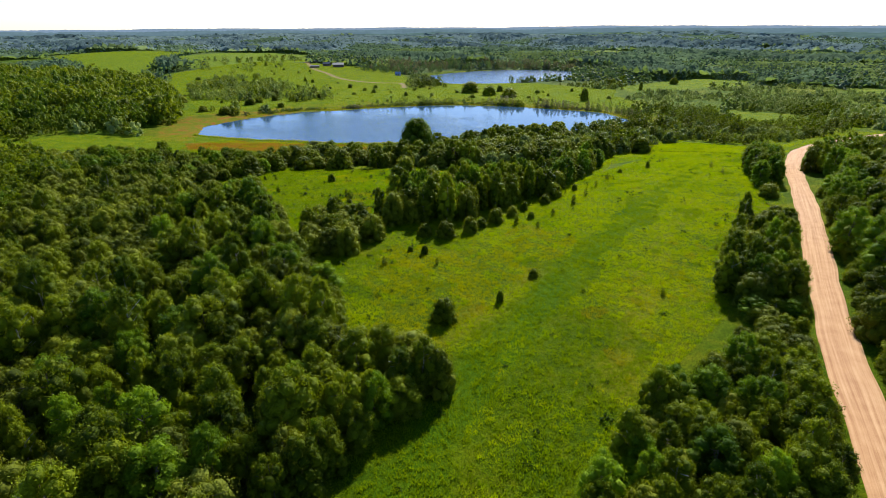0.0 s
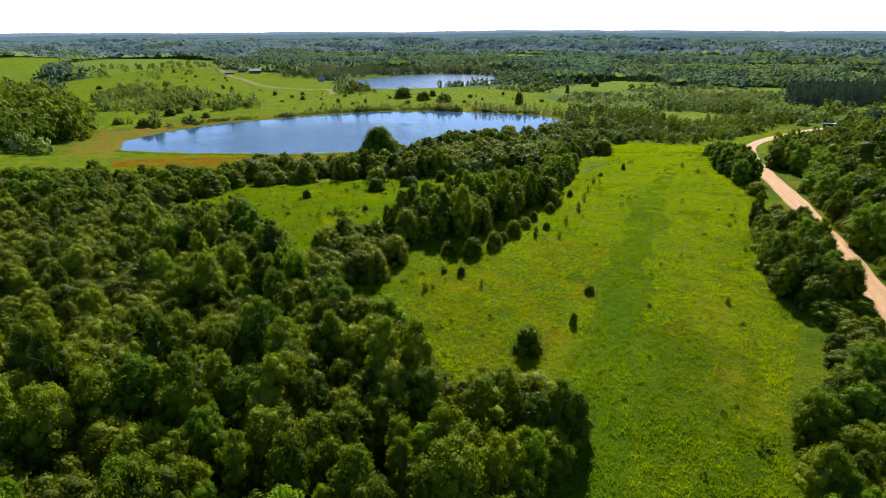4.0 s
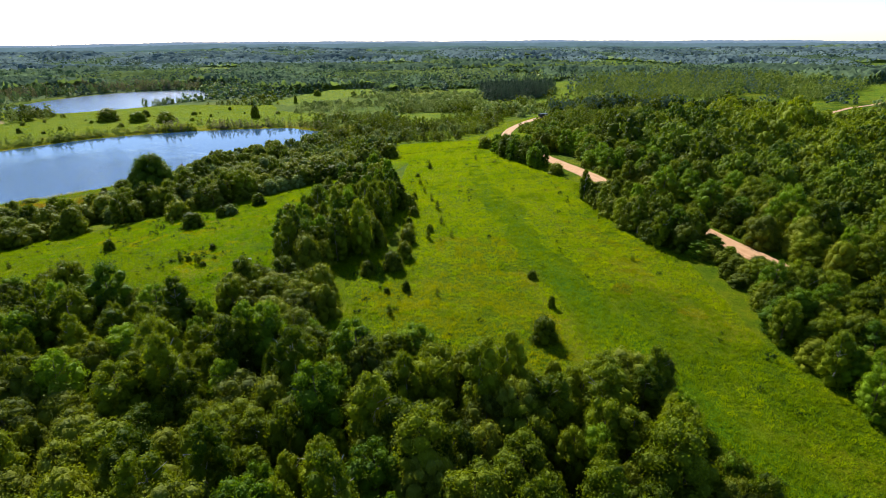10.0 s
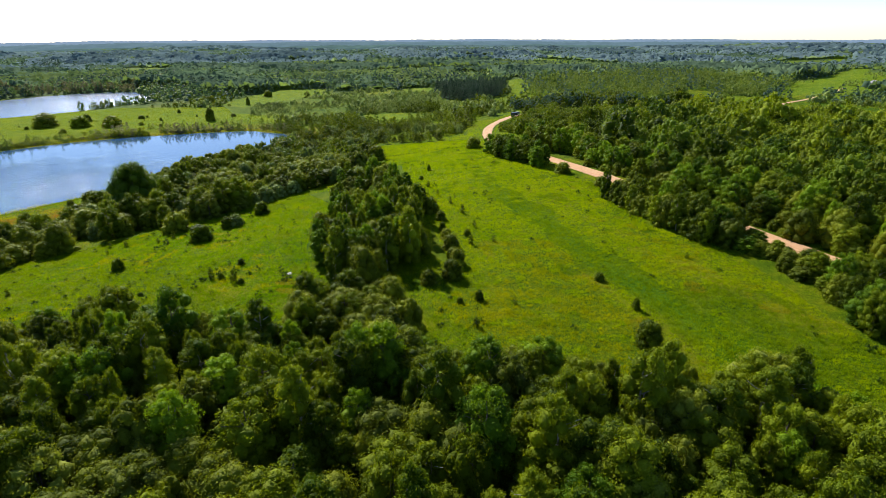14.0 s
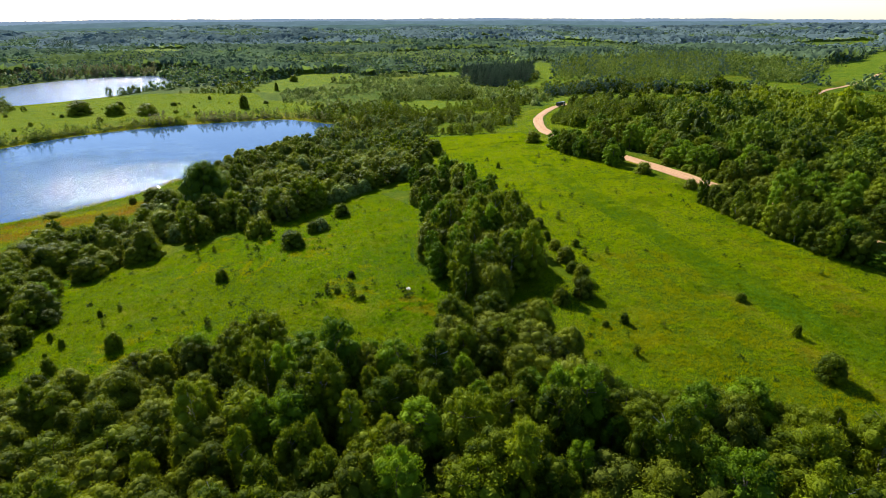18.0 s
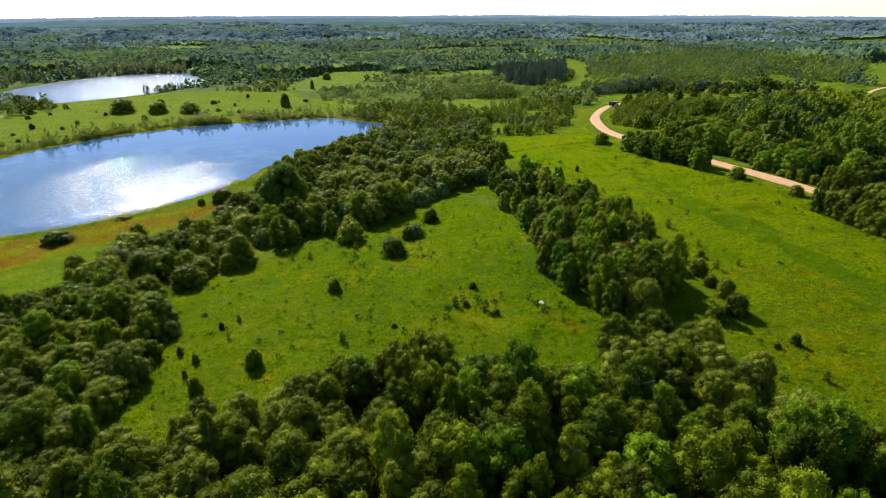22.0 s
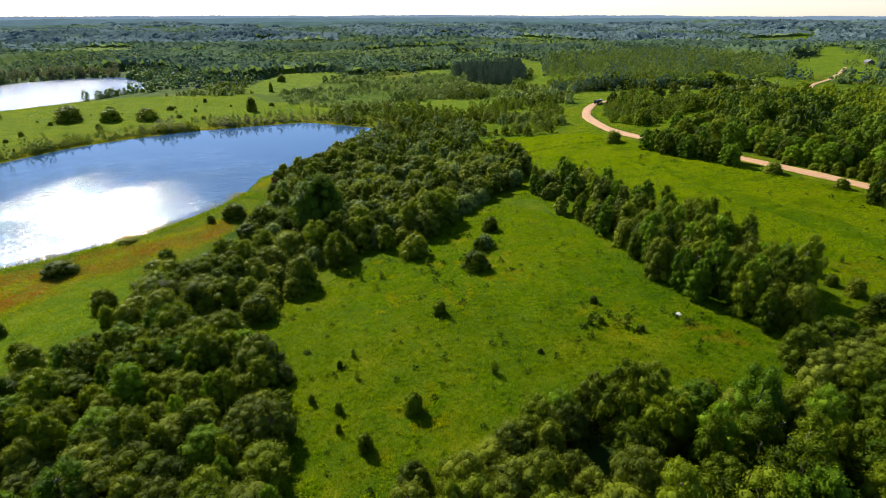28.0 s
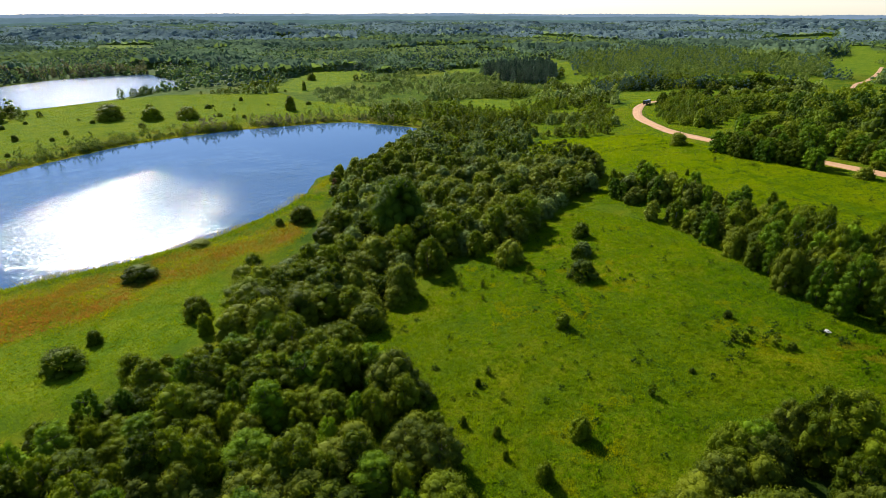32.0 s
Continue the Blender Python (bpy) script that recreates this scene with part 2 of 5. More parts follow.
def water_material(name, cx, cy, reach, ruffle=0.035):
    m, n, l, p = material(name)
    p.inputs["Base Color"].default_value = (0.03, 0.08, 0.16, 1)
    p.inputs["IOR"].default_value = 1.33
    geo = n.new("ShaderNodeNewGeometry").outputs["Position"]
    ripple, swell, streaks = noise_node(n, l, 0.85, 2.5, 0.7, geo), noise_node(n, l, 0.3, 3.0, 0.5, geo), noise_node(n, l, 0.035, 4.0, 0.6, geo)
    # wind ripples, centred where the camera sees sun glitter; the far shore stays calm
    away = n.new("ShaderNodeVectorMath")
    away.operation = "DISTANCE"
    l.new(geo, away.inputs[0])
    away.inputs[1].default_value = (cx, cy, WATER_Z)
    d = maths(n, l, "ADD", away.outputs["Value"], maths(n, l, "MULTIPLY", streaks, 90.0))
    wind = n.new("ShaderNodeMapRange")
    wind.interpolation_type = "SMOOTHSTEP"
    wind.inputs[1].default_value, wind.inputs[2].default_value, wind.inputs[3].default_value, wind.inputs[4].default_value = reach + 85, reach - 5, 0.0, 1.0
    l.new(d, wind.inputs[0])
    l.new(maths(n, l, "ADD", maths(n, l, "MULTIPLY", wind.outputs[0], ruffle), 0.03), p.inputs["Roughness"])
    h = maths(n, l, "MULTIPLY", maths(n, l, "ADD", ripple, swell), maths(n, l, "ADD", maths(n, l, "MULTIPLY", wind.outputs[0], 0.9), 0.06))
    bump(n, l, h, 1.0, 0.30, p)
    return m


WATER_Z = -19.0
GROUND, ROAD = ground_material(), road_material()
WATER, POND_WATER = water_material("lake_water", -46, 362, 72, 0.05), water_material("far_lake_water", 60, 750, 160, 0.15)


def plain_material(name, colour, rough=0.7, metal=0.0, vary=0.25, scale=3.0):
    m, n, l, p = material(name)
    f = noise_node(n, l, scale, 5.0)
    lo, hi = tuple(c * (1 - vary) for c in colour), tuple(min(1, c * (1 + vary)) for c in colour)
    l.new(ramp(n, l, f, (0.3, lo), (0.7, hi)), p.inputs["Base Color"])
    p.inputs["Roughness"].default_value, p.inputs["Metallic"].default_value = rough, metal
    return m


# ---- the lie of the land ----
LAKE = [(-156, 348), (-131, 337), (-96, 329), (-68, 321), (-40, 317.5), (-12, 322.5), (7, 330), (26, 345), (54, 345), (67, 349), (88, 358), (115, 374), (139, 380),
        (133, 405), (126, 432), (100, 449), (61, 470), (27, 478), (-3, 480), (-40, 472), (-60, 464), (-83, 453), (-112, 446), (-145, 415), (-165, 380)]
POND = [(-34, 757), (8, 818), (55, 858), (121, 872), (192, 845), (165, 720), (130, 692), (80, 668), (13, 664), (-21, 710)]


def far_from(x, y, poly, closed=True):
    """Distance from a polygon, negative inside it, or from a line."""
    x, y = np.asarray(x, float), np.asarray(y, float)
    best, inside = np.full(x.shape, 1e18), np.zeros(x.shape, bool)
    for i in range(0 if closed else 1, len(poly)):
        (ax, ay), (bx, by) = poly[i - 1], poly[i]
        dx, dy = bx - ax, by - ay
        k = np.clip(((x - ax) * dx + (y - ay) * dy) / (dx * dx + dy * dy), 0, 1)
        best = np.minimum(best, (x - ax - k * dx) ** 2 + (y - ay - k * dy) ** 2)
        if closed and ay != by:
            inside ^= ((ay > y) != (by > y)) & (x < ax + (y - ay) / (by - ay) * dx)
    d = np.sqrt(best)
    return np.where(inside, -d, d)


def smooth(a, b, v):
    k = np.clip((v - a) / (b - a), 0, 1)
    return k * k * (3 - 2 * k)


def hill(x, y, cx, cy, r, a):
    return a * np.exp(-((x - cx) ** 2 + (y - cy) ** 2) / (r * r))


def terrain(x, y):
    x, y = np.asarray(x, float), np.asarray(y, float)
    d, d2 = far_from(x, y, LAKE), far_from(x, y, POND)
    near = np.interp(d, (0, 40, 65, 93, 120, 146, 172, 212, 250, 320, 2000), (-19, -18.2, -15.6, -11.6, -8, -5.2, -3.2, -1.4, -0.3, 0.2, 0.5))
    far = -19 + 2.2 * smooth(0, 35, d) * smooth(0, 30, d2)
    w = smooth(300, 430, y + 0.12 * np.maximum(0, x - 150) - 0.25 * np.maximum(0, -x - 160))
    w = np.maximum(w, smooth(150, 260, -x) * smooth(120, 260, y))
    w = np.maximum(w, smooth(250, 350, x + 0.15 * (y - 150)))
    z = near * (1 - w) + far * w
    z = z + hill(x, y, 185, 110, 75, 4) + hill(x, y, -330, 430, 110, 9) + hill(x, y, -190, 900, 170, 11)
    r = np.hypot(x, y - 60)
    z = z + 11 * smooth(900, 2700, r) - 26 * smooth(2650, 3300, r)
    z = z + smooth(500, 1500, r) * smooth(3000, 2600, r) * (5 * np.sin(x / 310 + 1) * np.sin(y / 270) + 4 * np.sin(x / 140 + y / 190))
    z = z + smooth(1000, 2600, r) * smooth(3000, 2600, r) * (8 * np.sin(x / 420 + 1.6 * np.sin(y / 700)) * np.sin(y / 360 + 1.2 * np.sin(x / 900)) + 5 * np.sin(r / 260 + 2 * np.sin(x / 800)))
    wet = np.minimum(d, d2)
    return np.where(wet < 0, -19 - 1.5 * smooth(0, 12, -wet), z)


def height(x, y):
    return float(terrain(np.array([x]), np.array([y]))[0])


ROAD_LINE = [(18, -30), (30, 8), (38, 26), (47, 43), (54, 57.5), (60, 70), (71.5, 91.5), (89, 122.5), (105.5, 153), (122, 184), (131, 199), (141, 214), (154, 231), (173, 247), (197, 262),
             (226, 270.5), (247, 265), (272, 252), (330, 240), (384, 222), (409, 198), (462, 176), (539, 173), (591, 165), (675, 160), (760, 158)]
WOOD_A = [(-20, 18), (-13, 42), (-9, 49), (-4, 55), (0, 61), (-5, 66), (-15, 68), (-16, 79), (-21, 90), (-28, 100), (-34, 109), (-38, 122), (-42, 134), (-49, 148), (-56, 157), (-66, 159),
          (-76, 164), (-84, 168), (-100, 172), (-140, 200), (-190, 230), (-215, 200), (-130, 60), (-70, 10)]
THICKET_A = [(-84, 168), (-90, 178), (-84, 183), (-77, 191), (-68, 202), (-70, 210), (-67, 219), (-65, 231), (-71, 238), (-80, 245), (-86, 256), (-97, 257), (-103, 249), (-116, 243), (-130, 250), (-160, 262), (-200, 262), (-190, 230), (-140, 200), (-100, 172)]
HEDGE = [(-22, 136), (-16, 149), (-9, 159), (4, 173), (14, 182), (22, 195), (36, 208), (43, 222), (54, 222), (72, 226), (64, 205), (54, 188), (36, 162), (18, 143), (0, 126), (-12, 128)]
HEDGE_FOOT = [(-37, 128), (-29, 135), (-20, 133), (-13, 120), (-20, 110), (-31, 108)]
THICKET_B = [(-77, 251), (-72, 242), (-62, 236), (-59, 231), (-49, 228), (-30, 233), (-17, 230), (-1, 224), (13, 226), (36, 229), (50, 222), (72, 227), (82, 245), (96, 259), (104, 282), (128, 293), (150, 300),
             (170, 330), (160, 365), (142, 376), (115, 368), (88, 352), (66, 343), (54, 339), (32, 334), (18, 320), (-5, 303), (-25, 285), (-38, 280), (-56, 279), (-70, 264)]
WOOD_B = [(132, 290), (145, 244), (163, 256), (188, 273), (210, 285), (235, 300), (240, 330), (219, 372), (185, 405), (140, 420), (139, 395), (146, 378), (172, 335), (152, 300)]
ROADSIDE_A = [(6, 14), (14, 43), (21, 49), (26, 57), (38, 66), (50, 79), (50, 92), (58, 103), (72, 126), (85.5, 123.5), (70.5, 96), (57.5, 72.5), (50.5, 58.5), (43.5, 42.5), (33, 20.5), (23, -4)]
ROADSIDE_B = [(98, 164), (103, 180), (114, 201), (123, 205), (126, 199), (117, 185), (109, 171), (104, 162)]
WOOD_C = [(36, 11), (52, 43), (63, 64), (76, 89), (94, 121), (110, 151), (126, 181), (135, 196), (148, 199), (165, 194), (185, 182), (205, 188), (240, 212), (262, 196), (285, 170), (305, 120), (290, 20), (200, -60), (60, -60)]
WOOD_D = [(160, 229), (182, 245), (206, 257), (234, 262), (250, 236), (256, 210), (225, 204), (190, 207), (170, 212)]
LEFT_MEADOW = [(-275, 285), (-240, 313), (-226, 328), (-184, 335), (-160, 345), (-130, 325), (-60, 300), (-60, 262), (-150, 262), (-200, 266), (-240, 262)]
FAR_MEADOW = [(-190, 400), (-150, 440), (-112, 452), (-60, 470), (0, 486), (60, 476), (100, 455), (135, 440), (165, 438), (178, 470), (160, 520), (178, 571), (110, 640), (30, 655), (-20, 655),
              (-40, 700), (-60, 790), (-150, 830), (-230, 870), (-300, 930), (-340, 850), (-360, 770), (-290, 600), (-240, 520), (-200, 445)]
FIELDS = [
    [(238, 288), (331, 332), (400, 297), (432, 256), (404, 246), (350, 280), (290, 285), (262, 270)],
    [(469, 333), (534, 278), (562, 205), (520, 198), (500, 250), (455, 310)],
    [(217, 435), (253, 405), (247, 365), (249, 343), (227, 323), (209, 366), (201, 411)],
    [(184, 595), (254, 651), (313, 685), (362, 659), (322, 601), (249, 575), (190, 555)],
    [(365, 408), (397, 370), (494, 411), (600, 505), (660, 574), (530, 490), (430, 420)],
    [(-437, 711), (-385, 770), (-440, 860), (-480, 1015), (-600, 1340), (-703, 1362), (-790, 1161), (-560, 900)],
    [(-230, 870), (-160, 900), (-160, 960), (-260, 1000), (-310, 940)],
    [(1367, 424), (1493, 387), (1608, 281), (1465, 268), (1369, 333)],
    [(301, 1296), (433, 1554), (500, 1474), (372, 1181)],
    [(588, 192), (829, 229), (968, 203), (1180, 212), (1160, 160), (900, 130), (720, 120), (600, 145), (661, 170)],
    [(968, 203), (1300, 222), (1330, 196), (980, 170)],
    [(329, 345), (373, 315), (424, 219), (377, 222), (300, 236), (264, 258), (235, 278), (290, 305)],
    [(520, 243), (556, 200), (514, 197), (470, 218)],
    [(520, 390), (512, 348), (462, 348)],
    [(419, 575), (460, 559), (419, 524), (397, 550)],
    [(593, 561), (634, 539), (564, 491), (532, 505)],
    [(219, 1202), (278, 1289), (241, 1171)],
    [(1158, 887), (1210, 860), (1190, 770), (1130, 775)],
    [(-368, 842), (-503, 1083), (-541, 1389), (-420, 1460), (-330, 1377), (-215, 980), (-250, 854)],
    [(600, 640), (690, 720), (720, 690), (640, 610)],
    [(820, 640), (1010, 730), (1040, 690), (860, 600)],
]


def catmull(points, step):
    """A smooth line through the points, with a place about every step metres."""
    out = []
    for i in range(len(points) - 1):
        p = [Vector(points[max(0, min(len(points) - 1, k))]) for k in (i - 1, i, i + 1, i + 2)]
        n = max(1, int((p[2] - p[1]).length / step))
        for k in range(n):
            t = k / n
            out.append(0.5 * (2 * p[1] + (p[2] - p[0]) * t + (2 * p[0] - 5 * p[1] + 4 * p[2] - p[3]) * t * t + (3 * p[1] - p[0] - 3 * p[2] + p[3]) * t ** 3))
    return out + [Vector(points[-1])]


def mesh_object(name, verts, faces, mat, smooth_faces=False, parent=None):
    """One mesh from arrays: faces all of one size."""
    verts, faces = np.asarray(verts, np.float32), np.asarray(faces, np.int32)
    me = bpy.data.meshes.new(name)
    k = faces.shape[1]
    me.vertices.add(len(verts))
    me.vertices.foreach_set("co", verts.ravel())
    me.loops.add(faces.size)
    me.loops.foreach_set("vertex_index", faces.ravel())
    me.polygons.add(len(faces))
    me.polygons.foreach_set("loop_start", np.arange(0, faces.size, k, dtype=np.int32))
    if smooth_faces:
        me.polygons.foreach_set("use_smooth", np.ones(len(faces), bool))
    me.materials.append(mat)
    me.update(calc_edges=True)
    ob = new(name, me)
    ob.parent = parent
    return ob


def part(name, bm, mat, parent, label=""):
    me = bpy.data.meshes.new(name)
    bm.to_mesh(me)
    bm.free()
    me.materials.append(mat)
    ob = new(name, me)
    ob.parent = parent
    return tagged(ob, label)


# ---- ground, lakes and road ----
def spread(lo, hi, step, reach_lo, reach_hi, growth=1.13):
    a = list(np.arange(lo, hi + 0.1, step))
    s, v = step, a[-1]
    while v < reach_hi:
        s = min(s * growth, 160)
        v += s
        a.append(v)
    s, v = step, a[0]
    while v > reach_lo:
        s = min(s * growth, 160)
        v -= s
        a.insert(0, v)
    return np.array(a)


gx, gy = spread(-270, 310, 3.0, -4800, 4800), spread(-40, 900, 3.4, -1500, 4800)
GX, GY = np.meshgrid(gx, gy)
flat_x, flat_y = GX.ravel(), GY.ravel()
gz = terrain(flat_x, flat_y)
nx = len(gx)
quad = (np.arange(len(gy) - 1)[:, None] * nx + np.arange(nx - 1)[None, :]).ravel()
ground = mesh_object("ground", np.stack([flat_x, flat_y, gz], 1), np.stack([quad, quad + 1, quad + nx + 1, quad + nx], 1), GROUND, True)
tagged(ground, "rolling green meadow ground with yellow dry patches", "ground", kind="structure")


def ground_zone(name, values):
    a = ground.data.attributes.new(name, "FLOAT", "POINT")
    a.data.foreach_set("value", np.clip(values, 0, 1).astype(np.float32))


SEDGE_BAND = [(-150, 320), (-112, 325), (-95, 323), (-79, 317), (-53, 312), (-31, 310), (-16, 306), (-20, 294), (-39, 292), (-58, 294), (-74, 293), (-88, 290), (-101, 296), (-140, 298)]
SEDGE_TIP = [(16, 332), (27, 338), (37, 333)]


def sedge_away(x, y):
    return np.minimum(far_from(x, y, SEDGE_BAND) + 5, far_from(x, y, SEDGE_TIP, False) + 3)



lake_d = far_from(flat_x, flat_y, LAKE)
wave = np.sin(flat_x / 9) * np.sin(flat_y / 7 + 1) + 0.6 * np.sin(flat_x / 4.3 + flat_y / 5.1)
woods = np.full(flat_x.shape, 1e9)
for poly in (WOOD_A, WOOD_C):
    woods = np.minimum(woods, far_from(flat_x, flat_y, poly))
fields = far_from(flat_x, flat_y, FAR_MEADOW)
for poly in (*FIELDS, LEFT_MEADOW):
    fields = np.minimum(fields, far_from(flat_x, flat_y, poly))
ground_zone("field", smooth(6, -4, fields))
ground_zone("lush", smooth(6, 2, far_from(flat_x, flat_y, [(-8, 30), (5, 66), (21, 92), (47, 131), (72, 168), (97, 205)], False) + 0.8 * wave))
ground_zone("dry", np.maximum(smooth(3.5, 0.5, far_from(flat_x, flat_y, [(-6, 66), (5, 78), (13, 90), (19, 100)], False) + 0.8 * wave),
                              0.9 * smooth(4, 0, far_from(flat_x, flat_y, [(24, 60), (30, 76), (34, 84)], False) + 1.5 * wave)))
ground_zone("sedge", 0.8 * smooth(7.5, 2, sedge_away(flat_x, flat_y) + 1.5 * wave) + np.where((flat_y >= 360) | (flat_x < -150), smooth(34, 12, lake_d + 3 * wave) * np.where(flat_x < -120, 1.0, 0.5), 0))
farm_track = catmull([(-206, 884), (-176, 790), (-149, 743), (-123, 693), (-99, 667), (-73, 650), (-46, 645), (-39, 602)], 6)
ground_zone("soil", smooth(4.6, 1.6, far_from(flat_x, flat_y, [tuple(p) for p in farm_track], False)))


def water(name, poly, label, mat):
    ring = [tuple(p) for p in catmull(poly + poly[:1], 4)][:-1]
    cx, cy = sum(p[0] for p in ring) / len(ring), sum(p[1] for p in ring) / len(ring)
    bm = bmesh.new()
    vs = []
    for x, y in ring:
        dx, dy = x - cx, y - cy
        r = math.hypot(dx, dy)
        vs.append(bm.verts.new((x + dx / r * 2.0, y + dy / r * 2.0, WATER_Z)))
    bm.faces.new(vs)
    bmesh.ops.triangulate(bm, faces=bm.faces)
    ob = part(name, bm, mat, None)
    if ob.data.polygons[0].normal.z < 0:
        ob.data.flip_normals()
    return tagged(ob, label, "lake", kind="structure")


water("water_lake", LAKE, "blue lake with wind ripples and sun glitter", WATER)
water("water_far_lake", POND, "pale far lake that reflects the sky", POND_WATER)


def road():
    line = catmull(ROAD_LINE, 2.5)
    across = (-3.1, -2.55, -1.8, -1.0, 0.0, 1.0, 1.8, 2.55, 3.1)
    rise = (-0.35, 0.06, 0.13, 0.10, 0.17, 0.10, 0.13, 0.06, -0.35)
    V, F, UV, run = [], [], [], 0.0
    k = len(across)
    xy = []
    for i, p in enumerate(line):
        a, b = line[max(0, i - 1)], line[min(len(line) - 1, i + 1)]
        t = (b - a).normalized()
        side = Vector((t.y, -t.x))
        run += (p - a).length if i else 0
        grow = (1.0 if p.x < 250 else 0.72) + 0.06 * math.sin(i * 0.37) + 0.04 * math.sin(i * 1.1)
        for s in across:
            q = p + side * s * grow
            xy.append((q.x, q.y))
            UV.append((s / 6.0 + 0.5, run))
    xy = np.array(xy)
    z = terrain(xy[:, 0], xy[:, 1]) + 0.05 + np.tile(rise, len(line))
    V = np.column_stack([xy, z])
    for i in range(len(line) - 1):
        for j in range(k - 1):
            F.append((i * k + j, i * k + j + 1, (i + 1) * k + j + 1, (i + 1) * k + j))
    ob = mesh_object("road", V, F, ROAD, True)
    layer = ob.data.uv_layers.new(name="along")
    layer.data.foreach_set("uv", np.array([UV[v] for f in F for v in f], np.float32).ravel())
    if ob.data.polygons[0].normal.z < 0:
        ob.data.flip_normals()
    return tagged(ob, "pale sandy gravel road with wheel streaks", "road", kind="structure")


road()


# ---- foliage ----
rng = np.random.default_rng(7)


def sprays(points, normals, size, r, jitter=0.4, rise=0.5):
    """Pointed leaf sprays at the points, facing roughly along the normals and growing upwards. Returns corners, three to a spray."""
    n = len(points)
    nor = normals + r.normal(0, jitter, (n, 3))
    nor /= np.linalg.norm(nor, axis=1)[:, None] + 1e-9
    ref = r.normal(0, 1, (n, 3)) + np.array([0, 0, 2.5 * rise])
    u = ref - nor * np.sum(ref * nor, axis=1)[:, None]
    u /= np.linalg.norm(u, axis=1)[:, None] + 1e-9
    v = np.cross(nor, u)
    s = size * r.uniform(0.55, 1.4, (n, 1))
    w = s * r.uniform(0.5, 0.8, (n, 1))
    return np.stack([points - u * s * 0.6 - v * w, points - u * s * 0.6 + v * w, points + u * s + nor * s * 0.25], 1)


GOLD = (1 + 5 ** 0.5) / 2
ICO = np.array([(a, b * GOLD, 0) for a in (-1, 1) for b in (-1, 1)] + [(0, a, b * GOLD) for a in (-1, 1) for b in (-1, 1)] + [(b * GOLD, 0, a) for a in (-1, 1) for b in (-1, 1)]) / math.hypot(1, GOLD)
ICO_FACES = [(i, j, k) for i in range(12) for j in range(i + 1, 12) for k in range(j + 1, 12)
             if max(np.linalg.norm(ICO[i] - ICO[j]), np.linalg.norm(ICO[j] - ICO[k]), np.linalg.norm(ICO[i] - ICO[k])) < 1.1]
ICO_FACES = np.array([f if np.dot(np.cross(ICO[f[1]] - ICO[f[0]], ICO[f[2]] - ICO[f[0]]), ICO[f[0]]) > 0 else f[::-1] for f in ICO_FACES])
ring = [(math.cos(k * math.tau / 5), math.sin(k * math.tau / 5)) for k in range(5)]
MOUND = np.array([(0, 0, 1)] + [(0.82 * a, 0.82 * b, 0.5) for a, b in ring] + [(0.9 * a, 0.9 * b, -0.45) for a, b in ring])
MOUND_FACES = np.array([(0, 1 + k, 1 + (k + 1) % 5) for k in range(5)] + [f for k in range(5) for f in ((1 + k, 6 + k, 6 + (k + 1) % 5), (1 + k, 6 + (k + 1) % 5, 1 + (k + 1) % 5))])


def crown(kind, lobes, per_lobe, size, r, width=3.0, tall=9.0, base=0.25, jitter=0.5, mound=False, rise=0.5, body=0.74):
    """One crown: uneven clumps of foliage round a shape that suits the kind, with leaf sprays standing out of each. Returns corners and triangles."""
    verts, faces, count = [], [], 0
    form, form_faces = (MOUND, MOUND_FACES) if mound else (ICO, ICO_FACES)
    for i in range(lobes):
        a = i * 2.39996 + r.uniform(-0.4, 0.4)
        k = (i + 0.5) / lobes
        up = 1.15
        if kind == "dome":
            rad, h = width * 0.66 * math.sqrt(max(0.0, 1 - (k * 0.97) ** 2)) * r.uniform(0.82, 1.1), base + (0.94 - base) * k
            lr = width * r.uniform(0.26, 0.44)
        elif kind == "cone":
            h = base + (1 - base) * (k ** 0.85)
            rad, lr, up = width * (1 - k) * 0.75 + 0.05, width * (0.42 * (1 - k) + 0.08), 0.8
        else:
            # a full crown, widest at a third of its height ("tall" is slimmer and more pointed)
            h = base + (0.95 - base) * k
            q = (k - 0.32) / 0.7 if k > 0.32 else (0.32 - k) / 0.55
            rad = width * (0.58 if kind == "tall" else 0.65) * math.sqrt(max(0.0, 1 - abs(q) ** (1.7 if kind == "tall" else 2.3))) * r.uniform(0.7, 1.12)
            lr = width * r.uniform(0.23, 0.42) * (1.0 - 0.35 * max(0.0, k - 0.6) / 0.4)
            up = 1.25 if kind == "tall" else 1.1
        c = np.array([math.cos(a) * rad, math.sin(a) * rad, h * tall - lr * 0.55 * up])
        if body:
            t = r.uniform(0, math.tau)
            v = form * r.uniform(0.68, 1.28, (len(form), 1)) * lr * body
            v = np.column_stack([v[:, 0] * math.cos(t) - v[:, 1] * math.sin(t), v[:, 0] * math.sin(t) + v[:, 1] * math.cos(t), v[:, 2] * up]) + c
            v[:, 2] = np.maximum(v[:, 2], 0.05)
            verts.append(v)
            faces.append(form_faces + count)
            count += len(v)
        if per_lobe:
            d = r.normal(0, 1, (per_lobe, 3))
            d[:, 2] = np.abs(d[:, 2]) * 0.9 - 0.3
            d /= np.linalg.norm(d, axis=1)[:, None]
            p = c + d * lr * r.uniform(0.72, 1.18, (per_lobe, 1)) * np.array([1, 1, up])
            p[:, 2] = np.maximum(p[:, 2], 0.15)
            verts.append(sprays(p, d, size, r, jitter, rise).reshape(-1, 3))
            faces.append(np.arange(per_lobe * 3).reshape(-1, 3) + count)
            count += per_lobe * 3
    return np.concatenate(verts), np.concatenate(faces)


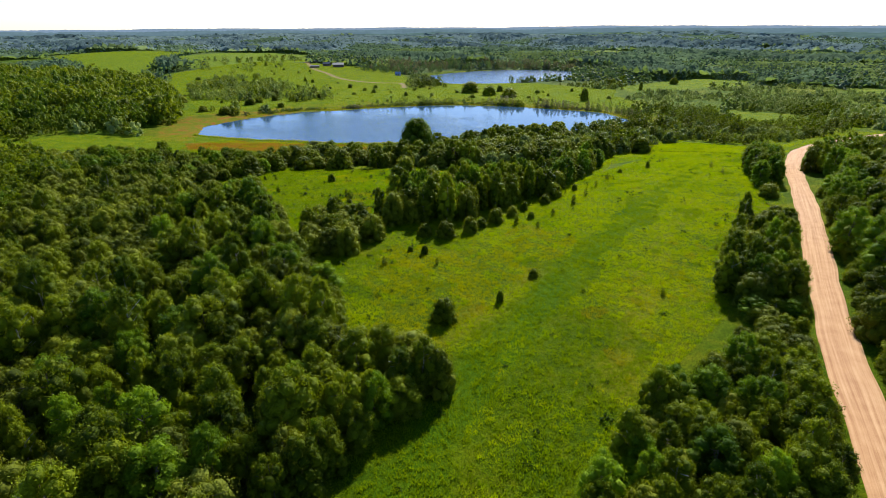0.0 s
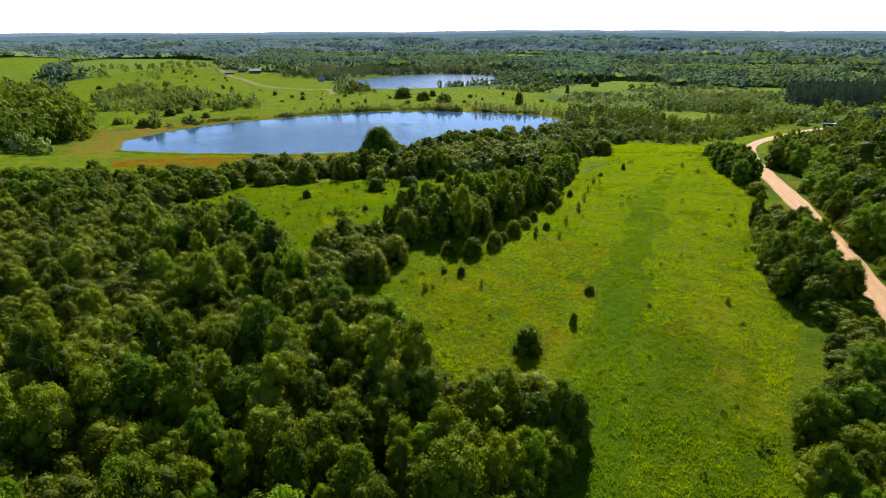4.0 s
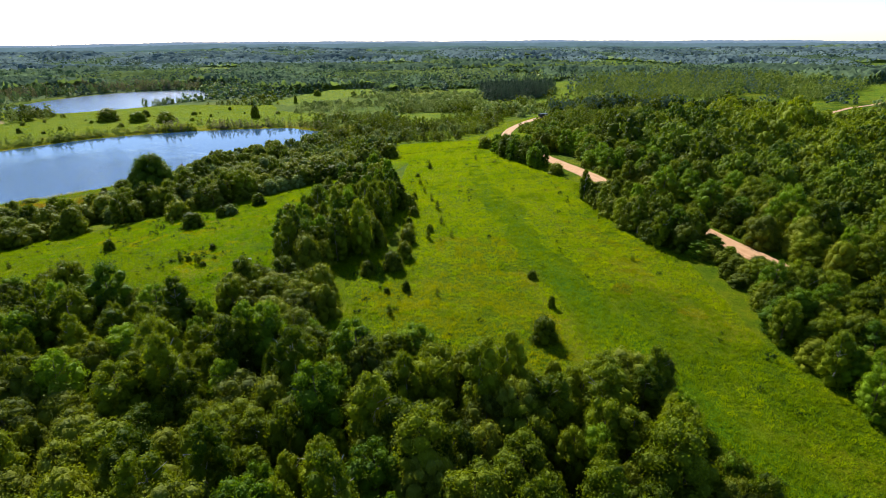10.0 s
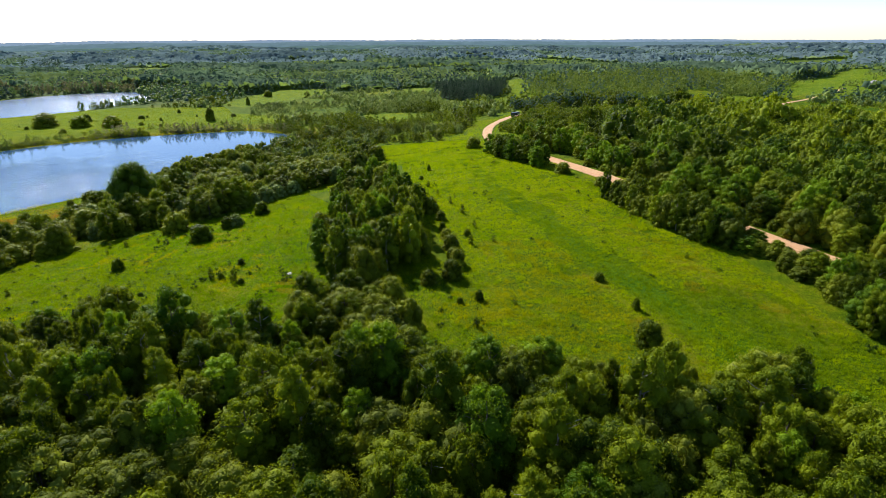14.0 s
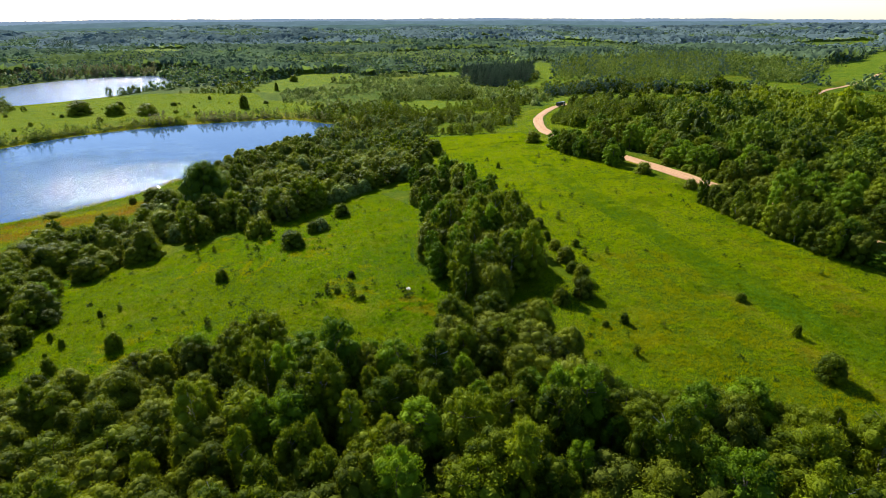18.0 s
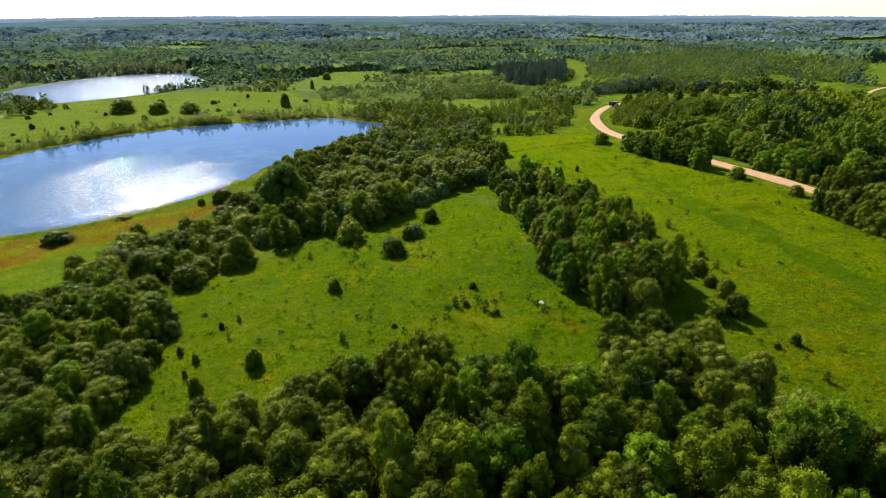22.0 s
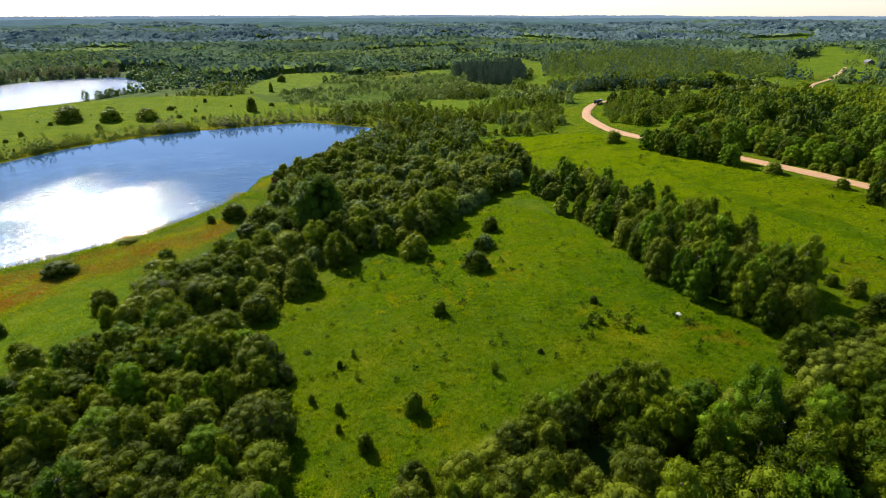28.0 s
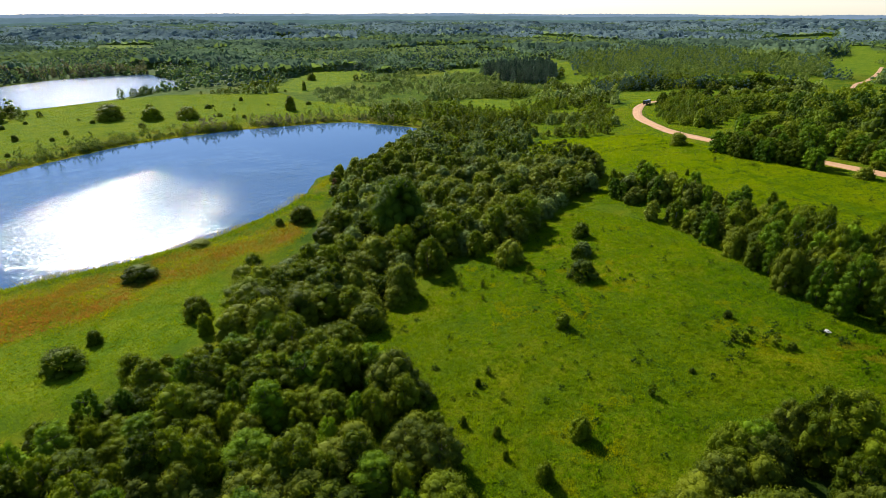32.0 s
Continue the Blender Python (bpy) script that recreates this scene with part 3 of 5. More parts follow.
def crown_mesh(shape, mat):
    ob = mesh_object("crown", shape[0], shape[1], mat, True)
    me = ob.data
    bpy.data.objects.remove(ob)
    return me


def limb(bm, a, b, ra, rb, sides=6):
    a, b = Vector(a), Vector(b)
    t = (b - a).normalized()
    u = t.orthogonal().normalized()
    v = t.cross(u)
    rings = []
    for p, rad in ((a, ra), (a.lerp(b, 0.5) + u * rad_wobble(a, b), (ra + rb) / 2), (b, rb)):
        rings.append([bm.verts.new(p + (u * math.cos(k * math.tau / sides) + v * math.sin(k * math.tau / sides)) * rad) for k in range(sides)])
    for r0, r1 in zip(rings, rings[1:]):
        for k in range(sides):
            bm.faces.new((r0[k], r0[(k + 1) % sides], r1[(k + 1) % sides], r1[k]))


def rad_wobble(a, b):
    return 0.03 * (b - a).length


def trunk_mesh(kind, r, width, tall, mat, stems=1):
    bm = bmesh.new()
    for s in range(stems):
        lean = Vector((r.uniform(-0.12, 0.12) * tall, r.uniform(-0.12, 0.12) * tall, 0)) * (0.4 if stems == 1 else 1.0)
        foot = Vector((r.uniform(-0.3, 0.3), r.uniform(-0.3, 0.3), -0.3)) if stems > 1 else Vector((0, 0, -0.3))
        top = Vector((lean.x, lean.y, tall * (0.82 if kind != "dome" else 0.6)))
        thick = 0.018 * tall / math.sqrt(stems) + 0.02
        limb(bm, foot, top, thick, thick * 0.25)
        for k in range(5 if stems == 1 else 2):
            p = foot.lerp(top, r.uniform(0.3, 0.85))
            a = r.uniform(0, math.tau)
            limb(bm, p, p + Vector((math.cos(a) * width * 0.6, math.sin(a) * width * 0.6, tall * 0.14)), thick * 0.4, thick * 0.1, 5)
    me = bpy.data.meshes.new("trunk")
    bm.to_mesh(me)
    bm.free()
    me.materials.append(mat)
    return me


# kinds: shape, lobes, sprays to a lobe, spray size, width, height, foot of the crown, leaves, bark, stems
KINDS = {
    "alder_tree": ("round", 34, 142, 0.125, 3.3, 8.6, 0.10, ALDER, BARK, 1),
    "birch_tree": ("tall", 32, 142, 0.112, 2.7, 9.6, 0.12, BIRCH, BIRCH_BARK, 1),
    "aspen_tree": ("round", 34, 142, 0.121, 3.1, 9.2, 0.1, ASPEN, BARK, 1),
    "bird_cherry_tree": ("round", 34, 142, 0.121, 3.5, 8.0, 0.1, CHERRY, BARK, 2),
    "willow_tree": ("round", 34, 136, 0.117, 3.5, 7.2, 0.08, WILLOW, BARK, 3),
    "goat_willow_tree": ("dome", 37, 136, 0.117, 3.5, 6.8, 0.06, SALLOW, BARK, 3),
    "silver_willow": ("dome", 37, 136, 0.112, 3.3, 6.2, 0.03, SILVER, BARK, 4),
    "willow_bush": ("dome", 30, 113, 0.108, 2.4, 3.8, 0.03, SALLOW, BARK, 4),
    "alder_bush": ("dome", 30, 113, 0.103, 2.2, 3.8, 0.03, ALDER, BARK, 4),
    "sapling": ("tall", 15, 68, 0.086, 0.95, 3.4, 0.08, BIRCH, BARK, 1),
    "dead_shrub": ("dome", 9, 52, 0.133, 1.6, 5.0, 0.2, DEADTWIG, BARK, 3),
    "oak_tree": ("round", 69, 218, 0.205, 7.6, 19.0, 0.15, OAK, BARK, 1),
    "spruce_tree": ("cone", 16, 22, 0.6, 3.4, 15.0, 0.03, SPRUCE, BARK, 1),
}
MODELS = {}


def models(kind, count=4):
    if kind not in MODELS:
        shape, lobes, per, size, width, tall, base, leaves, bark, stems = KINDS[kind]
        MODELS[kind] = []
        for i in range(count):
            r = np.random.default_rng(len(kind) * 100 + i)
            w, h = width * r.uniform(0.88, 1.12), tall * r.uniform(0.92, 1.08)
            MODELS[kind].append((crown_mesh(crown(shape, lobes, per, size, r, w, h, base), leaves), trunk_mesh(shape, r, w, h, bark, stems)))
    return MODELS[kind]


LABELS = {
    "alder_tree": ("leafy dark green alder tree in the wood", "tree"),
    "birch_tree": ("slender bright green birch tree with pale trunk", "tree"),
    "aspen_tree": ("tall fresh green aspen tree in full leaf", "tree"),
    "willow_tree": ("broad grey-green willow tree with several stems", "tree"),
    "goat_willow_tree": ("spreading pale sage-green goat willow in full leaf", "tree"),
    "bird_cherry_tree": ("bushy mid-green bird cherry tree among others", "tree"),
    "dead_shrub": ("half-dead russet shrub on the lake shore", "shrub"),
    "silver_willow": ("rounded silvery green willow with a dense crown", "tree"),
    "willow_bush": ("rounded grey-green willow bush standing in grass", "bush"),
    "alder_bush": ("rounded dark green bush standing in the meadow", "bush"),
    "sapling": ("thin young sapling growing in the meadow grass", "sapling"),
    "oak_tree": ("large round dark green oak beside the lake", "tree"),
    "spruce_tree": ("dark tall spruce tree in a dense stand", "tree"),
}


def plant(kind, x, y, wide=1.0, high=1.0, group="", label=""):
    """One tree or bush as a thing of its own, scaled from its model."""
    crown_me, trunk_me = models(kind)[int(rng.integers(0, 4))]
    top = new(kind)
    top.empty_display_size = 0.5
    top.matrix_basis = pose(x, y, height(x, y) - 0.05, 0, 0, rng.uniform(0, 360)) @ Matrix.Diagonal((wide, wide, high, 1))
    for name, me in (("trunk", trunk_me), ("crown", crown_me)):
        ob = new(name, me)
        ob.parent = top
    return tagged(top, label or LABELS[kind][0], LABELS[kind][1], group)


def sown(poly, step, inset=0.0, seed=1):
    """Places in a polygon on a jittered lattice."""
    r = np.random.default_rng(seed)
    xs, ys = [p[0] for p in poly], [p[1] for p in poly]
    x, y = np.meshgrid(np.arange(min(xs), max(xs), step), np.arange(min(ys), max(ys), step * 0.87))
    x = x + (np.arange(x.shape[0]) % 2)[:, None] * step / 2
    x, y = (x + r.uniform(-0.36, 0.36, x.shape) * step).ravel(), (y + r.uniform(-0.36, 0.36, y.shape) * step).ravel()
    keep = far_from(x, y, poly) < -inset
    return np.column_stack([x[keep], y[keep]])


def clear(x, y):
    """Keeps trees off the road."""
    return far_from(np.array([x]), np.array([y]), ROAD_LINE, False)[0] > 4.4


def grove(poly, step, mixture, seed, wide=(0.85, 1.2), high=(0.8, 1.15), group="", limit=None, inset=1.8):
    r = np.random.default_rng(seed)
    names = [k for k, w in mixture for _ in range(w)]
    for x, y in sown(poly, step, inset, seed):
        if (limit is None or limit(x, y)) and clear(x, y):
            w = r.uniform(*wide)
            plant(names[int(r.integers(0, len(names)))], x, y, w, r.uniform(*high) * (0.6 + 0.4 * w), group)


def joined(name, places, sizes, kinds, label, count_lobes, per_lobe, spray, seed, category="woodland", mound=True, drift=40.0, body=0.68, level=1.0):
    """Many trees too numerous to count as one mesh: kinds is a list of (shape, width, height, foot, leaves). Alike kinds drift together."""
    r = np.random.default_rng(seed)
    by_leaf = {}
    forms = [[crown(s, count_lobes, per_lobe, spray, r, w, h, b, 0.4, mound, 0.3, body) for _ in range(5)] for s, w, h, b, m in kinds]
    px, py = places[:, 0], places[:, 1]
    sizes = sizes * (1 + 0.42 * np.sin(px / (0.3 * drift) + 3 * np.sin(py / (0.6 * drift))) * np.sin(py / (0.36 * drift)))
    z = terrain(px, py)
    where = 0.5 + 0.25 * np.sin(px / drift + 2 * np.sin(py / drift / 1.7)) + 0.25 * np.sin(py / drift * 1.2 + 2 * np.sin(px / drift / 2.1 + seed)) + r.normal(0, 0.14, len(px))
    pick = np.floor(where * len(kinds)).astype(int) % len(kinds)
    for k in range(len(kinds)):
        idx = np.nonzero(pick == k)[0]
        for j in range(5):
            sel = idx[j::5]
            if not len(sel):
                continue
            base, tris = forms[k][j]
            a = r.uniform(0, math.tau, len(sel))
            c, s, sc = np.cos(a)[:, None], np.sin(a)[:, None], sizes[sel][:, None]
            v = np.stack([(base[:, 0] * c - base[:, 1] * s) * sc + px[sel][:, None], (base[:, 0] * s + base[:, 1] * c) * sc + py[sel][:, None],
                          base[:, 2] * sc ** level * r.uniform(0.85, 1.15, (len(sel), 1)) + z[sel][:, None]], 2)
            f = tris[None] + (np.arange(len(sel)) * len(base))[:, None, None]
            by_leaf.setdefault(kinds[k][4].name, (kinds[k][4], []))[1].append((v.reshape(-1, 3), f.reshape(-1, 3)))
    for leaf_name, (mat, chunks) in by_leaf.items():
        starts = np.cumsum([0] + [len(v) for v, f in chunks])
        ob = mesh_object(name, np.concatenate([v for v, f in chunks]), np.concatenate([f + o for (v, f), o in zip(chunks, starts)]), mat, True)
        tagged(ob, label, category, kind="stuff")


def near_side(x, y):
    """The part of the near wood that lies under and ahead of the flight."""
    return x > -72 - 0.42 * (y - 43)


WOOD_MIX = [("alder_tree", 3), ("birch_tree", 4), ("bird_cherry_tree", 4), ("willow_tree", 2), ("goat_willow_tree", 1), ("aspen_tree", 3)]
SCRUB_MIX = [("willow_tree", 3), ("goat_willow_tree", 5), ("bird_cherry_tree", 3), ("birch_tree", 2)]


def scrubby(x, y):
    """The western half of the near wood, where pale willows take over."""
    return 82 < y < 182 and x < -53 - 0.28 * (y - 105) + 6 * math.sin(y / 11) + 4 * math.sin(x / 7)


grove(WOOD_A, 4.75, WOOD_MIX, 11, (0.6, 1.4), (0.8, 1.3), "trees of the near wood", lambda x, y: near_side(x, y) and not scrubby(x, y), 1.3)
grove(WOOD_A, 4.75, SCRUB_MIX, 12, (0.6, 1.3), (0.7, 1.15), "trees of the near wood", lambda x, y: near_side(x, y) and scrubby(x, y), 1.3)
edge_line = catmull(WOOD_A[1:18], 3.9)
for a, b in zip(edge_line, edge_line[1:]):
    t = (b - a).normalized() if (b - a).length > 0.5 else Vector((0, 1))
    spot = a + Vector((-t.y, t.x)) * rng.uniform(1.0, 2.6)
    kind = ("alder_tree", "bird_cherry_tree", "goat_willow_tree", "aspen_tree")[int(rng.integers(0, 4))]
    plant(kind, spot.x, spot.y, rng.uniform(0.75, 1.05), rng.uniform(0.7, 1.0), "trees of the near wood", "leafy green tree at the meadow edge of the wood")
HEDGE_MIX = [("alder_tree", 1), ("aspen_tree", 5), ("birch_tree", 3), ("bird_cherry_tree", 1), ("willow_tree", 3), ("silver_willow", 1), ("goat_willow_tree", 3)]
grove(HEDGE, 4.4, [("aspen_tree", 4), ("birch_tree", 5), ("goat_willow_tree", 3), ("bird_cherry_tree", 2)], 13, (0.75, 1.25), (1.0, 1.35), "trees of the field hedge", lambda x, y: y < 170, 3.0)
grove(HEDGE, 5.0, HEDGE_MIX + [("goat_willow_tree", 4)], 19, (0.6, 1.15), (0.7, 1.15), "trees of the field hedge", lambda x, y: y >= 170 and math.sin(x / 4.7) + math.sin(y / 5.9) < 1.1, 2.2)
grove(HEDGE_FOOT, 4.6, [("goat_willow_tree", 2), ("willow_tree", 1), ("alder_tree", 3)], 20, (0.8, 1.25), (0.75, 1.1), "trees of the field hedge", None, 1.5)
ROADSIDE_MIX = [("alder_tree", 3), ("goat_willow_tree", 3), ("birch_tree", 1), ("aspen_tree", 1)]
grove(ROADSIDE_A, 3.5, ROADSIDE_MIX, 14, (0.65, 1.05), (0.7, 1.15), "trees along the road", lambda x, y: y >= 82, 0.9)
off_road = lambda x, y: far_from(np.array([x]), np.array([y]), ROAD_LINE, False)[0] > 5.8
grove(ROADSIDE_A, 3.9, ROADSIDE_MIX, 18, (0.65, 1.05), (0.7, 1.0), "trees along the road", lambda x, y: y < 62 and off_road(x, y), 1.2)
grove(ROADSIDE_A, 3.9, ROADSIDE_MIX, 18, (0.55, 0.95), (0.4, 0.6), "trees along the road", lambda x, y: 62 <= y < 82 and off_road(x, y), 1.2)
grove(ROADSIDE_B, 3.7, [("alder_tree", 3), ("aspen_tree", 2)], 15, (0.8, 1.15), (0.85, 1.15), "trees along the road", None, 0.8)
grove(THICKET_A, 4.7, [("willow_tree", 1), ("aspen_tree", 3), ("goat_willow_tree", 2), ("alder_tree", 4), ("bird_cherry_tree", 3)], 16, (0.5, 1.35), (0.5, 1.05), "trees of the willow thicket", near_side)
grove(THICKET_B, 5.7, [("willow_tree", 4), ("alder_tree", 2), ("goat_willow_tree", 5), ("bird_cherry_tree", 2), ("silver_willow", 4)], 17, (0.8, 1.55), (0.7, 1.25), "trees of the lakeside thicket",
      lambda x, y: x < 75 and math.sin(x / 6.1 + 1) + math.sin(y / 5.3) < 1.25)


for x, y, w, h in [(-24, 249, 1.5, 1.35), (-17, 246.5, 1.7, 1.45), (-10, 245, 1.5, 1.35), (-1, 233, 1.5, 1.4), (6, 230, 1.8, 1.5), (12.5, 231, 1.5, 1.35), (-33, 262, 1.5, 1.2), (-41, 260, 1.4, 1.2), (-52, 257, 1.6, 1.15)]:
    plant("alder_tree", x, y, w, h, "trees of the lakeside thicket", "big dark dome-shaped alder at the thicket edge")
for x, y, w, h in [(17, 231, 1.1, 0.85), (22, 229, 1.0, 0.8), (27, 231, 1.2, 0.9), (-3, 205, 0.8, 0.65), (33, 230, 1.1, 0.9), (-30, 243, 1.0, 0.9)]:
    plant("silver_willow", x, y, w, h, "trees of the lakeside thicket", "round silvery willow standing before the thicket")


for x, y, w, h in [(46, 59, 0.95, 0.85), (43, 53, 1.05, 0.95), (39.5, 47.5, 1.0, 0.95), (36, 41, 1.05, 0.95), (45.5, 65.5, 0.9, 0.7)]:
    plant("alder_tree", x, y, w, h, "trees along the road")
for x, y, w, h in [(-71, 245, 1.6, 1.35), (-64, 243, 1.7, 1.4), (-67, 251, 1.8, 1.45), (-60, 248, 1.5, 1.3), (-74, 252, 1.4, 1.15), (-74, 206, 1.5, 1.15), (5, 236, 1.6, 1.3), (-30, 254, 1.7, 1.35)]:
    plant("goat_willow_tree", x, y, w, h, "trees of the lakeside thicket", "very broad olive-green goat willow with a domed crown")
for x, y, w, h in [(-78, 217, 1.4, 1.15), (-84, 224, 1.2, 1.0), (-12, 241, 1.5, 1.15), (7, 284, 1.4, 1.2)]:
    plant("alder_tree", x, y, w, h, "trees of the lakeside thicket", "big dark dome-shaped alder at the thicket edge")


for x, y, w, h in [(228.5, 260.5, 0.85, 0.7), (232, 259.5, 1.1, 0.95), (240, 256, 1.1, 0.9), (249, 253, 1.2, 1.0), (255, 247, 1.1, 0.95), (260, 240, 1.2, 1.0), (246, 248, 1.2, 1.0), (264, 232, 1.2, 1.0), (268, 224, 1.2, 0.95)]:
    plant("alder_tree", x, y, w, h, "trees along the road", "leafy dark green alder inside the road bend")


def stand(name, poly, step, seed, low, high_, kinds, label, lobes=12, per=22, spray=0.42, limit=None, inset=0.8, giants=0.0):
    p = sown(poly, step, inset, seed)
    keep = far_from(p[:, 0], p[:, 1], ROAD_LINE, False) > 4.3
    if limit is not None:
        keep &= limit(p)
    p = p[keep]
    r = np.random.default_rng(seed)
    sizes = r.uniform(low, high_, len(p))
    sizes = np.where((r.uniform(0, 1, len(p)) < giants) & (p[:, 1] < 165), r.uniform(1.25, 1.75, len(p)), sizes)
    joined(name, p, sizes, kinds, label, lobes, per, spray, seed)


MIXED = [("round", 3.7, 8.5, 0.1, ALDER), ("round", 3.3, 9.0, 0.1, BIRCH), ("round", 4.0, 7.8, 0.08, CHERRY), ("round", 3.4, 9.2, 0.08, ASPEN), ("dome", 3.9, 7.5, 0.08, SALLOW)]
DENSE = [("round", 3.8, 6.8, 0.1, ALDER), ("round", 3.7, 7.2, 0.1, OAK), ("round", 4.1, 6.3, 0.08, CHERRY), ("round", 3.7, 7.2, 0.08, OAK), ("dome", 4.0, 6.2, 0.08, ALDER), ("round", 3.5, 7.4, 0.08, BIRCH)]
SCRUB = [("round", 3.2, 6.5, 0.1, WILLOW), ("dome", 3.6, 5.5, 0.05, SILVER), ("dome", 3.2, 6.0, 0.1, SALLOW), ("dome", 3.6, 5.0, 0.05, SILVER), ("round", 3.0, 7.0, 0.1, ALDER)]
stand("roadside_wood", WOOD_C, 5.6, 21, 0.6, 1.3, DENSE, "dense mixed green woodland on the slope beside the road", 24, 24, 0.24, lambda p: (far_from(p[:, 0], p[:, 1], ROAD_LINE[:12], False) < 55) & ~((far_from(p[:, 0], p[:, 1], ROAD_LINE[4:12], False) < 27) & (p[:, 1] > 50)), -4.5, 0.13)
grove(WOOD_C, 5.4, [("alder_tree", 3), ("bird_cherry_tree", 3), ("aspen_tree", 3), ("goat_willow_tree", 2)], 28, (0.7, 1.35), (0.65, 1.2), "trees of the roadside wood",
      lambda x, y: y > 50 and far_from(np.array([x]), np.array([y]), ROAD_LINE[4:12], False)[0] < 27, -3.5)
stand("slope_wood", WOOD_C, 6.2, 27, 0.7, 1.3, DENSE, "dense mixed green woodland over the hill", 22, 22, 0.29, lambda p: (p[:, 0] < 330) & (p[:, 1] > -0.12 * p[:, 0]) & (far_from(p[:, 0], p[:, 1], ROAD_LINE[:12], False) >= 55), 0.5, 0.17)
stand("roadside_copse", WOOD_D, 5.2, 22, 0.5, 0.95, DENSE, "copse of round green trees inside the road bend", 20, 24, 0.28)
stand("lake_wood", WOOD_B, 5.8, 23, 0.4, 0.95, MIXED[:3] + SCRUB[:3], "green woodland between lake and road",
      limit=lambda p: np.sin(p[:, 0] / 8.1 + 1) + np.sin(p[:, 1] / 9.3) < 0.75)
stand("lake_thicket", THICKET_B, 5.6, 24, 0.55, 1.35, SCRUB, "grey-green lakeside willow thicket", limit=lambda p: (p[:, 0] >= 75) & (np.sin(p[:, 0] / 6.1 + 1) + np.sin(p[:, 1] / 5.3) < 1.2))
stand("outer_wood", WOOD_A, 5.0, 25, 0.85, 1.15, MIXED, "dense mixed green woodland below the hill", limit=lambda p: ~near_side(p[:, 0], p[:, 1]))
stand("outer_thicket", THICKET_A, 4.8, 26, 0.7, 1.0, SCRUB, "grey-green willow thicket in damp ground", limit=lambda p: ~near_side(p[:, 0], p[:, 1]))

# woods as far as the eye reaches
NEAR_POLYS = [WOOD_A, THICKET_A, HEDGE, THICKET_B, WOOD_B, ROADSIDE_A, ROADSIDE_B, WOOD_C, WOOD_D]


def open_land(x, y):
    """How far a place lies from lakes, fields, near woods and the near meadows; negative inside them."""
    d = np.minimum(far_from(x, y, LAKE) - 8, far_from(x, y, POND) - 3)
    for poly in (*NEAR_POLYS, *FIELDS, FAR_MEADOW, LEFT_MEADOW):
        d = np.minimum(d, far_from(x, y, poly))
    d = np.minimum(d, far_from(x, y, ROAD_LINE, False) - 7)
    home = [(-60, -60), (-90, 60), (-140, 240), (-160, 345), (-60, 330), (60, 350), (140, 380), (170, 330), (150, 250), (215, 285), (262, 275), (262, 200), (200, 180), (140, 190), (100, 120), (60, 50), (30, -60)]
    return np.minimum(d, far_from(x, y, home))


def far_wood(name, r0, r1, step, sizes, kinds, label, lobes, per, spray, seed, gaps=0.0, drift=40.0):
    r = np.random.default_rng(seed)
    xs, ys = np.arange(-0.8 * r1, r1, step), np.arange(-60, r1, step * 0.87)
    x, y = np.meshgrid(xs, ys)
    x, y = (x + r.uniform(-0.65, 0.65, x.shape) * step).ravel(), (y + r.uniform(-0.65, 0.65, y.shape) * step).ravel()
    dist = np.hypot(x + 50, y - 70)
    keep = (dist >= r0) & (dist < r1) & (x > -0.9 * y - 60) & (y > -20 - 0.03 * x)
    x, y = x[keep], y[keep]
    keep = open_land(x, y) > 1.5
    x, y = x[keep], y[keep]
    glade = np.sin(x / 37 + 2 * np.sin(y / 61)) + np.sin(y / 43 + 2 * np.sin(x / 71)) + r.uniform(-0.8, 0.8, len(x))
    wide_glade = np.sin(x / 97 + 2 * np.sin(y / 131) + 1) + np.sin(y / 83 + 2 * np.sin(x / 151))
    keep = (glade < 2.2 - gaps) & (wide_glade < 1.45)
    p = np.column_stack([x[keep], y[keep]])
    joined(name, p, r.uniform(*sizes, len(p)), kinds, label, lobes, per, spray, seed, drift=drift, body=0.72 if r0 < 600 else 0.85, level=1.0 if r0 < 600 else 0.45)


PLANTATION = [(457, 424), (479, 345), (545, 290), (585, 208), (690, 205), (770, 215), (895, 397), (726, 523), (600, 500)]
LEFT_HILL = [(-420, 300), (-285, 300), (-245, 332), (-205, 350), (-182, 378), (-195, 410), (-210, 450), (-250, 525), (-300, 610), (-345, 640), (-400, 720), (-600, 800), (-620, 500)]
SPRUCE_STAND = [(416, 519), (354, 445), (365, 412), (425, 428), (520, 488), (480, 520)]
SCRUBLAND = [(160, 432), (200, 440), (222, 445), (255, 410), (300, 385), (350, 405), (352, 450), (410, 525), (390, 600), (322, 595), (250, 568), (190, 550), (165, 500)]
HEDGEROW = [(335, 345), (416, 303), (436, 260), (470, 190), (486, 196), (452, 270), (430, 316), (350, 362)]
NEAR_POLYS += [PLANTATION, SPRUCE_STAND, SCRUBLAND, LEFT_HILL, HEDGEROW]

